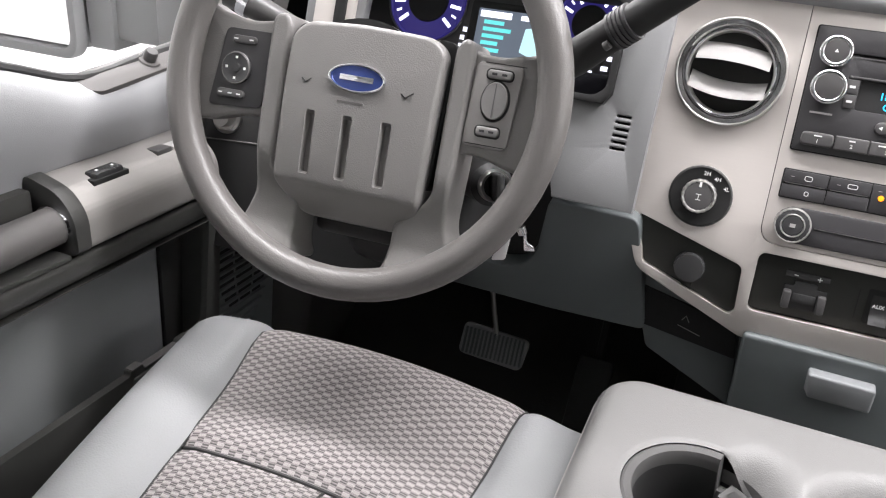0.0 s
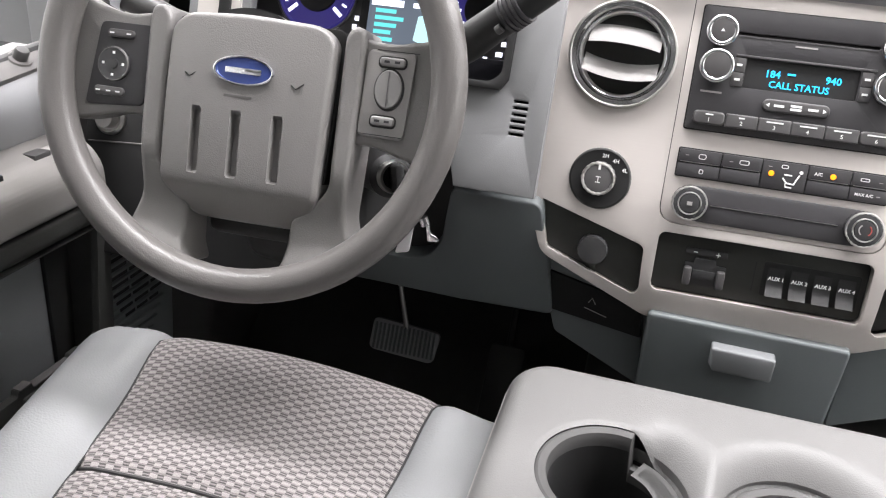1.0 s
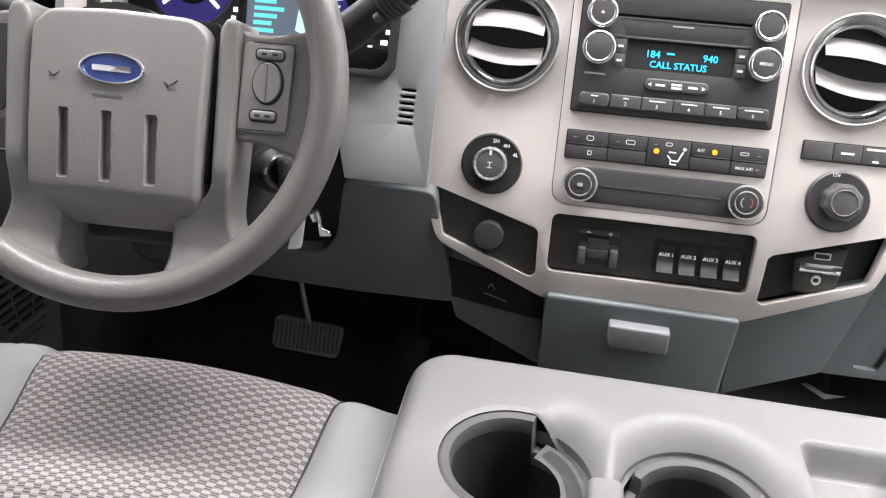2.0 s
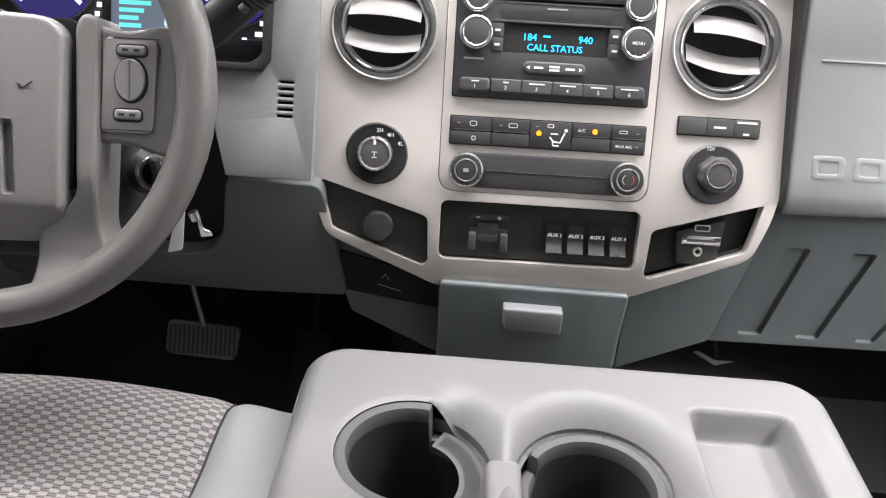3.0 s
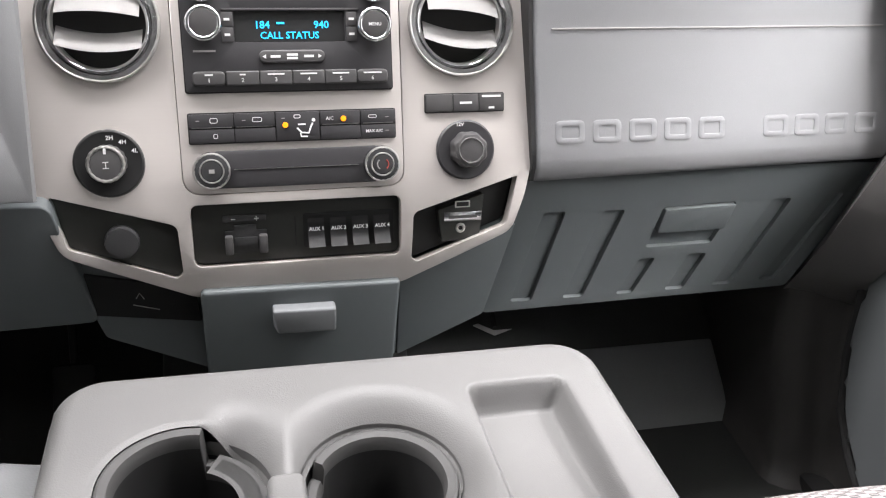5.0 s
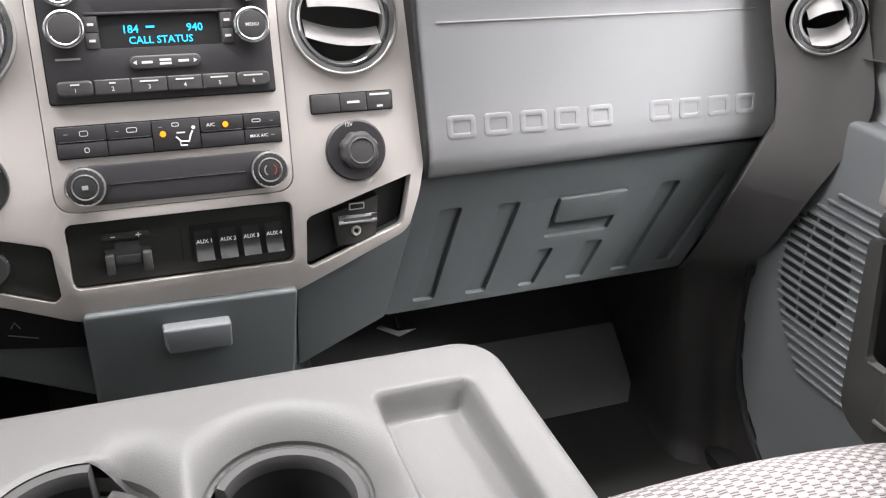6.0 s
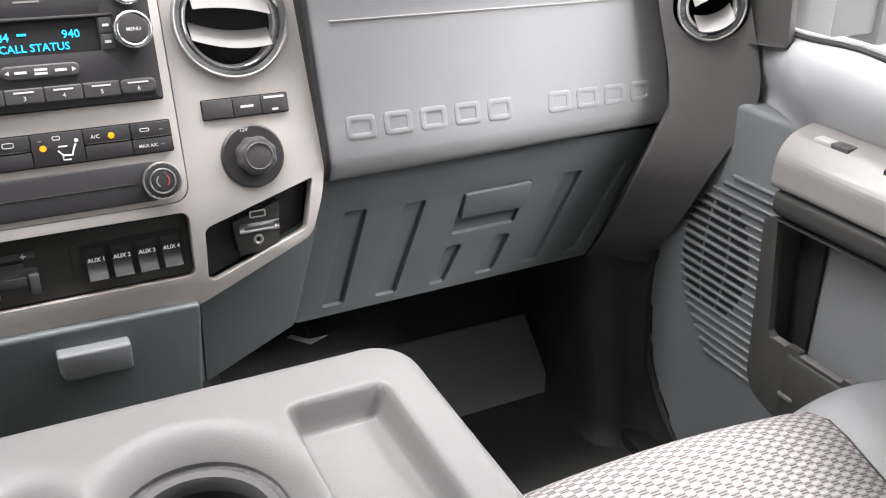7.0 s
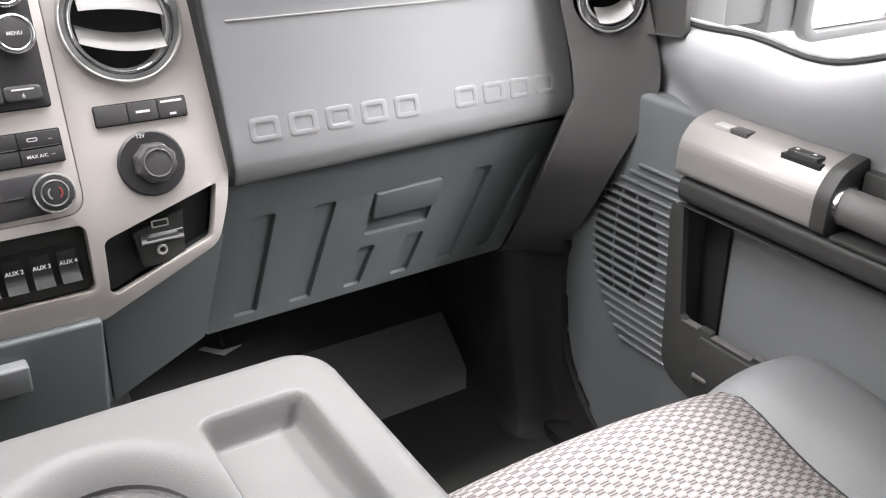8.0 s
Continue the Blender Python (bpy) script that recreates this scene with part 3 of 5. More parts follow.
TILT = STACK @ at_xy(0, 0.0135) @ Matrix.Rotation(radians(8), 4, "X") @ at_xy(0, -0.0135)
# panel below the bezel
low = thing("lower_stack_panel", (0, 0.83, 0.33), "slate grey moulded panel below the centre stack", "dash trim")
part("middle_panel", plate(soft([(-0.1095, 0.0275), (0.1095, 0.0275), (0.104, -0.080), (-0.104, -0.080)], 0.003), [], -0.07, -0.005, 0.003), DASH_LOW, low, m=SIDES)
for s in (-1, 1):
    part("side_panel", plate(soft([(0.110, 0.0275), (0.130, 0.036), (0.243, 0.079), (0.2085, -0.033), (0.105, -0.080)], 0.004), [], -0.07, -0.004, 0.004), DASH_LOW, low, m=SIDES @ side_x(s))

# ---------------------------------------------------------------- glove box
glove = thing("glove_box", (0.46, 0.90, 0.33), "slate grey glove box door with slanted recessed ribs", "glove box")


def rib(xt, xb, yt, yb, w=0.028):
    return soft([(xb - w / 2, yb), (xb + w / 2, yb), (xt + w / 2, yt), (xt - w / 2, yt)], 0.004)


ribs = [rib(0.303, 0.2725, -0.052, -0.180, 0.026), rib(0.374, 0.3375, -0.0525, -0.180, 0.026), rib(0.4265, 0.4045, -0.126, -0.180, 0.0215), rib(0.4935, 0.4715, -0.123, -0.179, 0.025),
        rib(0.590, 0.538, -0.045, -0.1765, 0.027), rib(0.664, 0.604, -0.040, -0.174, 0.024)]
scoop = soft([(0.4215, -0.109), (0.508, -0.107), (0.5285, -0.047), (0.4345, -0.0515)], 0.004)
part("door", plate(soft([(0.226, -0.194), (0.636, -0.187), (0.722, 0.004), (0.262, 0.002)], 0.006), [*ribs, scoop], -0.012, 0.0, 0.0045, 4), DASH_LOW, glove, m=GLOVE)
part("door_back", plate([(0.24, -0.19), (0.63, -0.184), (0.712, -0.002), (0.27, -0.002)], [], -0.03, -0.0062, 0), DASH_LOW, glove, m=GLOVE)
part("latch", plate(soft([(0.4307, -0.0866), (0.5195, -0.0843), (0.5269, -0.0488), (0.4361, -0.0525)], 0.003), [], -0.008, 0.004, 0.002), DASH_LOW, glove, "smooth grey latch handle", m=GLOVE)

# ---------------------------------------------------------------- steering wheel
WC = Vector((-0.480, 0.579, 0.704))
WM = Matrix.Translation(WC) @ Matrix.Rotation(0.058, 4, "Z") @ on_plane(0, 0, 21.9) @ Matrix.Scale(1.03, 4)
wheel = thing("steering_wheel", tuple(WC + Vector((0, 0.07, -0.03))), "taupe leather steering wheel with four spokes and button pods", "steering wheel")
RIM = 0.1763
part("rim", tube([(RIM * math.cos(2 * math.pi * k / 72), RIM * math.sin(2 * math.pi * k / 72) - 0.0095, 0) for k in range(72)],
                 0.0152, 18, True), WHEEL, wheel, m=WM)


# pad: a domed cover with a cut lower edge and three slits
def pad_height(x, y):
    fold = -y - 0.103
    fold = 0.5 * (fold + math.sqrt(fold * fold + 0.000010))
    return 0.010 - 1.3 * x * x - 0.7 * (y + 0.03) ** 2 - 0.95 * fold


def pad_face(x, y):
    z = pad_height(x, y)
    for c in (-0.0365, 0.0, 0.0365):
        dx, dy = abs(x - c) - 0.0022, abs(y + 0.0655) - 0.0255
        inside = 0.0020 - math.hypot(max(dx, 0.0), max(dy, 0.0)) - min(max(dx, dy), 0.0)
        z -= 0.0075 * smooth01((inside + 0.0006) / 0.0016)
    return z


pad_out = soft([(-0.047, -0.134), (0.051, -0.134), (0.0735, -0.106), (0.0775, 0.030), (0.064, 0.0415), (0.0, 0.0435), (-0.056, 0.0405), (-0.0695, 0.028), (-0.0695, -0.106)], 0.010, 5)
pad = part("airbag_pad", cushion(pad_out, pad_face, -0.060, 0.0045, 180, 130), PAD, wheel, "grained taupe cover with three slits", m=WM)
def column_height(x, y):
    return -0.004 - 0.012 * smooth01((-0.07 - y) / 0.06) + 0.008 * smooth01((-0.140 - y) / 0.025)


# spokes: two upper arms with pods, and a column beside the pad on either hand that runs down into the rim
for s in (-1, 1):
    arm = soft([(0.086, -0.052), (0.118, -0.051), (0.146, -0.060), (0.170, -0.064), (0.170, 0.050), (0.150, 0.040), (0.118, 0.034), (0.086, 0.040)], 0.012, 4)
    part("upper_spoke", plate(arm, [], -0.036, -0.012, 0.007, 3), PAD, wheel, m=WM @ side_x(s))
    xi, xo = (0.0825, 0.1005) if s > 0 else (0.0735, 0.0945)
    column = soft([(xi - 0.018, -0.112), (xi, -0.092), (xi, 0.036), (xi + 0.006, 0.046), (xo - 0.002, 0.044), (xo, 0.030), (xo - 0.001, -0.060), (xo - 0.003, -0.118), (xo + 0.008, -0.146), (xo + 0.016, -0.152),
                   (0.090, -0.166), (0.060, -0.180), (0.040, -0.176), (0.0475, -0.160), (0.0485, -0.122)], 0.010, 4)
    bm = cushion(column, column_height, -0.058, 0.0050, 30, 110)
    part("lower_spoke", bm, PAD, wheel, m=WM @ side_x(s))
part("tilt_shroud", box(-0.045, 0.048, -0.150, -0.05, -0.075, -0.050, 0.010, 3), BLACK, wheel, m=WM)
part("hub_back", lathe([(0.0, -0.06), (0.055, -0.055), (0.07, -0.02), (0.07, -0.004), (0, -0.004)]), BLACK, wheel, m=WM @ at_xy(0, -0.02))

# ---------------------------------------------------------------- column
col = thing("steering_column", (-0.46, 0.76, 0.55), "black steering column shroud with ignition switch", "steering column")
bm = tube([(-0.478, 0.625, 0.686), (-0.475, 0.66, 0.665), (-0.466, 0.75, 0.61), (-0.455, 0.86, 0.545)], [0.046, 0.050, 0.052, 0.052], 20)
part("shroud", bm, BLACK, col)
part("lower_shroud", box(-0.545, -0.405, 0.655, 0.81, 0.455, 0.655, 0.03, 4), BLACK, col)

# ---------------------------------------------------------------- centre console
CON_Z = 0.430
CX0, CX1, CY0, CY1 = -0.223, 0.277, 0.05, 0.640
con = thing("centre_console", (0.03, 0.30, -0.05), "pale grey fold-down centre console with two cup holders and a tray", "console")
CUPS = ((-0.111, 0.4925, 0.0655), (0.0450, 0.4935, 0.0635))
TRAY = (0.136, 0.230, 0.13, 0.576)


def rr_dist(x, y, x0, x1, y0, y1, r):
    """Signed distance to a rounded rectangle, negative inside."""
    cx, cy, hx, hy = (x0 + x1) / 2, (y0 + y1) / 2, (x1 - x0) / 2 - r, (y1 - y0) / 2 - r
    dx, dy = abs(x - cx) - hx, abs(y - cy) - hy
    return math.hypot(max(dx, 0), max(dy, 0)) + min(max(dx, dy), 0) - r


def console_top(x, y):
    dips = []
    for k, (cx, cy, r) in enumerate(CUPS):
        d = math.hypot(x - cx, y - cy) - r
        if k:
            dips.append(0.030 * max(0.0, 1 - max(0.0, d) / 0.036) ** 2)
        else:
            ang = math.degrees(math.atan2(y - cy, x - cx))
            open_side = smooth01((82 - ang) / 34) * smooth01((ang + 110) / 50)
            dips.append(0.002 * (1 - smooth01(d / 0.005)) + 0.034 * open_side * max(0.0, 1 - max(0.0, d) / 0.044) ** 2)
    z = -(dips[0] ** 3 + dips[1] ** 3) ** (1 / 3)
    z -= (0.032 - 0.014 * smooth01((0.54 - y) / 0.25)) * (1 - smooth01((rr_dist(x, y, *TRAY, 0.012) + 0.012) / 0.014))
    e = -rr_dist(x, y, CX0, CX1, CY0, CY1, 0.045)
    R = 0.020
    if e < R:
        z -= R - math.sqrt(max(0.0, R * R - (R - e) ** 2))
    return CON_Z + z


bm = bmesh.new()
NX, NY = 160, 190
cells = {}
xs, ys = spread(CX0, CX1, NX), spread(0.18, CY1, NY)
for j, y in enumerate(ys):
    for i, x in enumerate(xs):
        if rr_dist(x, y, CX0, CX1, CY0, CY1, 0.045) < 0.0015 and all(math.hypot(x - cx, y - cy) > r - 0.0052 for cx, cy, r in CUPS):
            px, py = x, y
            for cx, cy, r in CUPS:
                d = math.hypot(x - cx, y - cy)
                if d < r + 0.0016:
                    px, py = cx + (x - cx) * r / d, cy + (y - cy) * r / d
            cells[i, j] = bm.verts.new((px, py, console_top(px, py)))
for j in range(NY - 1):
    for i in range(NX - 1):
        q = [cells.get(k) for k in ((i, j), (i + 1, j), (i + 1, j + 1), (i, j + 1))]
        q = [v for v in q if v]
        if len(q) > 2:
            bm.faces.new(q)
part("console_top", bm, CONSOLE, con, sharp=60)
side = rrect(CX0, CX1, CY0, CY1, 0.045, 8)
bm = plate([(x, y) for x, y in side], [ring(cx, cy, r + 0.003) for cx, cy, r in CUPS], 0.18, CON_Z - 0.021, 0.0)
bm.faces.ensure_lookup_table()
bmesh.ops.delete(bm, geom=[f for f in bm.faces if abs(f.normal.z) > 0.9], context="FACES")
part("console_side", bm, CONSOLE, con)
part("console_seam", tube([(x, y, CON_Z - 0.022) for x, y in side], 0.0014, 6, True), MARK_DIM, con)
part("console_base", box(-0.15, 0.20, 0.02, 0.50, -0.05, 0.20, 0.02), DASH_LOW, con)
for i, (cx, cy, r) in enumerate(CUPS):
    prof = [(r + 0.0006, -0.006), (r - 0.0006, -0.001), (r - 0.003, 0.0), (r - 0.0095, -0.001), (r - 0.0115, -0.006), (r - 0.0120, -0.014)]
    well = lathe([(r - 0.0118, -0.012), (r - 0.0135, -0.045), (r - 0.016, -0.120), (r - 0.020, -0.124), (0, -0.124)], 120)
    bm = lathe(prof, 120)
    for v in (*bm.verts, *well.verts):
        ang = math.degrees(math.atan2(v.co.y, v.co.x))
        low_side = -82 < ang < 77 if i == 0 else (ang > 150 or ang < -150)
        if v.co.z > -0.05:
            v.co.z -= (0.002 if i == 0 else 0.0245) + (0.034 if low_side and i == 0 else 0.016 if low_side else 0)
    part("cup_liner", bm, LINER, con, "grey rubber cup rim", 30, m=at_xy(cx, cy, CON_Z))
    part("cup_well", well, LINER_SHADE, con, "rubber cup well, its shade put into a near-black colour", 30, m=at_xy(cx, cy, CON_Z))
    part("cup_wall", lathe([(r + 0.0012, -0.034), (r + 0.0012, -0.070)], 64), LINER_SHADE, con, m=at_xy(cx, cy, CON_Z))

# ---------------------------------------------------------------- seats


def seat_axis(t, a, b, r, drop):
    """Runs over a flat top from a to b with rounded ends; returns the place and the fall below the top."""
    n = b - a
    arc = r * math.pi / 2
    if t < 0:
        q = min(-t, arc) / r
        return a + r - r * math.sin(q) - r, -(r - r * math.cos(q)) - max(0, -t - arc)
    if t > n:
        q = min(t - n, arc) / r
        return b + r * math.sin(q), -(r - r * math.cos(q)) - max(0, t - n - arc)
    return a + t, 0.0


def build_seat(name, cx, yf, label, group, view_fit, flare=0.20, outer=(0.058, 0.012)):
    """cx: the middle; yf: where the front begins to roll down. The matrix stretches the seat to fit the camera's view.
    """
    seat = thing(name, (cx, yf - 0.3, -0.05), label, "seat", group)

    def put(nm, bm, mat, owner, lab="", sharp=38):
        return part(nm, bm, mat, owner, lab, sharp, view_fit)

    zt = 0.372
    half = 0.155
    s_out = 1 if cx > 0 else -1

    def crown(x):
        return 0.012 * math.cos(min(1, abs(x) / half) * math.pi / 2)

    def shift(u, v):
        back = max(0.0, yf - v)
        return u - s_out * flare * back * smooth01((s_out * u + half) / (2 * half))

    def insert(u, v):
        y, dz = seat_axis(v, 0, yf, 0.055, 0.1)
        groove = 0.007 * math.exp(-((v - (yf - 0.175)) / 0.009) ** 2)
        edge = 0.004 * math.exp(-((half - abs(u)) / 0.010) ** 2)
        return (cx + shift(u, v), y, zt + crown(u) + dz - groove - edge + 0.018 * math.exp(-((v - yf) / 0.06) ** 2) - 0.02 * smooth01((yf - 0.1 - v) / 0.4))

    us = spread(-half, half, 36)
    vs = [k * 0.008 for k in range(0, int((yf + 0.25) / 0.008))]
    put("cushion_insert", sheet(insert, us, vs, lambda u, v: (u, v)), CLOTH, seat, "woven pale and charcoal cloth with a cross seam", 80)
    for s in (-1, 1):
        w, lift = outer if s == s_out else (0.052, 0.006)

        def bolster(u, v):
            y, dz = seat_axis(v, 0, yf, 0.055, 0.1)
            x, dx = seat_axis(u, 0, w, 0.05, 0.1)
            hump = lift * math.sin(min(1.0, max(0.0, u / w)) * math.pi * 0.62) - 0.004 * math.exp(-(u / 0.008) ** 2)
            return (cx + s * x + shift(s * half, v), y, zt + hump + dz + dx + 0.016 * (1 - smooth01(u / w)) * math.exp(-((v - yf) / 0.06) ** 2) - 0.02 * smooth01((yf - 0.1 - v) / 0.4))

        bu = spread(0, w + 0.20, 34)
        put("bolster", sheet(bolster, bu, vs), SEAT, seat, "smooth pale slate vinyl bolster", 80)
        put("seam", tube([insert(s * half, v) for v in vs[::3]], 0.0013, 6), RUBBER, seat)
    put("cross_seam", tube([Vector(insert(u, yf - 0.175)) + Vector((0, 0, 0.0012)) for u in us], 0.0022, 6), RUBBER, seat)
    if cx < 0:
        put("centre_seam", tube([Vector(insert(0.028, v)) + Vector((0, 0, 0.0008)) for v in spread(0.02, yf - 0.178, 24)], 0.0016, 6), RUBBER, seat)
    put("seat_base", box(cx - 0.22, cx + 0.22, 0.02, yf - 0.06, -0.05, 0.22, 0.02), BLACK, seat)
    put("backrest", box(cx - 0.25, cx + 0.25, -0.30, -0.06, 0.30, 0.98, 0.06, 4), SEAT, seat)
    return seat


build_seat("driver_seat", -0.443, 0.572, "driver seat with woven cloth insert and pale slate bolsters", "front seats",
           Matrix(((1.0063, 0.0759, 0, -0.0476), (-0.0237, 0.9608, 0, 0.0191), (0, 0, 1, -0.006), (0, 0, 0, 1))))
build_seat("passenger_seat", 0.452, 0.43, "passenger seat set further back with woven cloth insert", "front seats",
           Matrix(((1.1711, 0.0105, 0, -0.0569), (-0.0551, 1.0783, 0, -0.0156), (0, 0, 1, -0.025), (0, 0, 0, 1))), 0.08, (0.092, 0.024))

# ---------------------------------------------------------------- doors


def build_door(n, s):
    door = thing("door_%d" % n, (s * 0.82, 0.3, -0.04), "closed grey truck door with silver armrest and dark map pocket", "door", kind="structure")
    mx = side_x(s) @ DOOR_SET[s]

    def put(name, bm, mat, label=""):
        return part(name, bm, mat, door, label, m=mx)

    back = 0.012 if s > 0 else -0.006
    # upper skin: sill, swell and hollow, following the dip of the sill
    prof = [(0.815, 0.652), (0.796, 0.653), (0.782, 0.646), (0.772, 0.628), (0.772, 0.605), (0.783, 0.575), (0.793, 0.558), (0.797, 0.545), (0.80, 0.535)]

    def skin(k, y):
        x, z = prof[int(k)]
        dip = -0.012 * math.exp(-((y - 0.56) / 0.07) ** 2) + 0.03 * smooth01((0.54 - y) / 0.16) - (0.016 * smooth01((y - 0.60) / 0.2) if s > 0 else 0)
        w = smooth01((z - 0.52) / 0.12)
        return (x + 0.055 * smooth01((y - 0.68) / 0.13) * (1 - smooth01((x - 0.785) / 0.035)), y, z + dip * w)

    put("upper_skin", sheet(skin, list(range(len(prof))), spread(-0.28, 0.98, 68)), DOOR)
    put("window_seal", tube([Vector(skin(1, y)) + Vector((0.006, 0, 0.003)) for y in spread(-0.28, 0.79, 44)], 0.0065, 8, flat=0.8), RUBBER)
    # lower panel
    edge = soft([(0.655, -0.03), (0.795, -0.03), (0.8335, 0.0045), (0.8742, 0.0388), (0.9131, 0.089), (0.9305, 0.1646), (0.9329, 0.231), (0.9300, 0.2913), (0.945, 0.36), (0.96, 0.545), (0.655, 0.545)], 0.03, 5)
    bm = plate(edge, [], -0.032, 0.0, 0.009, 4)
    bm.transform(Matrix(((0, 0, -1, 0.803), (1, 0, 0, 0), (0, 1, 0, 0), (0, 0, 0, 1))))
    put("lower_panel", bm, DOOR_LOW, "slate lower panel with speaker grille")
    put("pocket_back", box(0.797, 0.83, -0.28, 0.652, -0.03, 0.548, 0.004), DOOR_MID)
    # dark frame under the armrest
    frame_pts = soft([(0.684, 0.4515), (0.669, 0.236), (0.652, 0.217), (0.615, 0.206), (-0.26, 0.195), (-0.26, 0.4515)], 0.014)
    hole = soft([(0.6625, 0.4505), (0.647, 0.3115), (0.630, 0.3045), (0.617, 0.3045), (0.6155, 0.3095), (0.5965, 0.3095), (0.5955, 0.3045), (0.533, 0.3045), (0.532, 0.3115), (0.512, 0.3115), (0.511, 0.305), (-0.25, 0.305), (-0.25, 0.4505)], 0.003)
    bm = plate(frame_pts, [hole], 0.048, 0.058, 0.003, 3)
    bm.transform(Matrix(((0, 0, -1, 0.80), (1, 0, 0, 0), (0, 1, 0, 0), (0, 0, 0, 1))))
    side_bm = plate(soft([(0.680, 0.4515), (0.664, 0.236), (0.650, 0.222), (0.615, 0.210), (-0.25, 0.20), (-0.25, 0.4515)], 0.012), [soft([(0.668, 0.4480), (0.655, 0.240), (0.64, 0.226), (0.615, 0.216), (-0.24, 0.206), (-0.24, 0.4480)], 0.010)], 0.0, 0.050, 0)
    side_bm.transform(Matrix(((0, 0, -1, 0.80), (1, 0, 0, 0), (0, 1, 0, 0), (0, 0, 0, 1))))
    put("pocket_side", side_bm, DOOR_DARK)
    put("pocket_frame", bm, DOOR_DARK, "charcoal map pocket frame")
    # armrest
    arm = soft([(0.796, 0.488), (0.750, 0.488), (0.733, 0.491), (0.735, 0.530), (0.752, 0.5515), (0.796, 0.564)], 0.014, 5)
    put("armrest", profile_bar(arm, 0.475 + back, 0.676, 0.006, 3), SILVER, "silver painted armrest front")
    put("armrest_lower", profile_bar(soft([(0.796, 0.452), (0.752, 0.452), (0.736, 0.462), (0.736, 0.4865), (0.796, 0.4865)], 0.008), -0.26, 0.670, 0.003), DOOR_DARK)
    put("armrest_bracket", profile_bar(soft([(0.796, 0.4875), (0.748, 0.4875), (0.731, 0.491), (0.732, 0.531), (0.750, 0.5545), (0.796, 0.567)], 0.014, 5), 0.456 + back, 0.474 + back, 0.004), DOOR_DARK)
    put("pull_bar", tube([(0.757, 0.462 + back, 0.520), (0.757, 0.38, 0.518), (0.758, 0.2, 0.516), (0.759, 0.0, 0.516)], [0.0195, 0.0205, 0.021, 0.021], 18), DASH_END, "grained pull handle with bright end cap")
    put("outer_skin", box(0.85, 0.88, -0.28, 0.94, -0.10, 0.64, 0.01), BODY)
    pane = put("window_pane", sheet(lambda u, v: (0.825 - 0.03 * (v - 0.64) / 0.6, u, v), spread(-0.28, 0.80, 2), spread(0.60, 1.26, 2)), GLASS)
    pane.visible_shadow = False
    return door


build_door(1, -1)
build_door(2, 1)

# ---------------------------------------------------------------- small helpers for panels


def bar(x0, x1, y0, y1, z=0.0, h=0.0004):
    return box(x0, x1, y0, y1, z - 0.0005, z + h)


def word(name, body, size, x, y, z, base, mat, parent, align="CENTER"):
    return part(name, text_mesh(body, size, 0.00015, align), mat, parent, m=base @ at_xy(x, y, z))


def knob_bm(r, h, waist=0.9, n=40, lobes=0, depth=0.0):
    """A turned knob standing on z = 0, its skirt scalloped where lobes are given."""
    bm = lathe([(r, 0), (r, h * 0.55), (r * 0.97, h * 0.8), (r * waist, h * 0.96), (r * waist * 0.8, h), (0, h)], n)
    if lobes:
        for v in bm.verts:
            d = math.hypot(v.co.x, v.co.y)
            if d > r * 0.85:
                k = 1 - depth * (0.5 + 0.5 * math.cos(lobes * math.atan2(v.co.y, v.co.x)))
                v.co.x *= k
                v.co.y *= k
    return bm


def torus(R, r, n=48, m=10, sx=1.0):
    return tube([(R * sx * math.cos(2 * math.pi * k / n), R * math.sin(2 * math.pi * k / n), 0) for k in range(n)], r, m, True)


def knurled(R, r, teeth):
    """A ring whose thickness swells and shrinks, for a ridged metal edge."""
    n = teeth * 6
    return tube([(R * math.cos(2 * math.pi * k / n), R * math.sin(2 * math.pi * k / n), 0) for k in range(n)], [r * (1 + 0.13 * math.cos(2 * math.pi * k / 6)) for k in range(n)], 8, True)


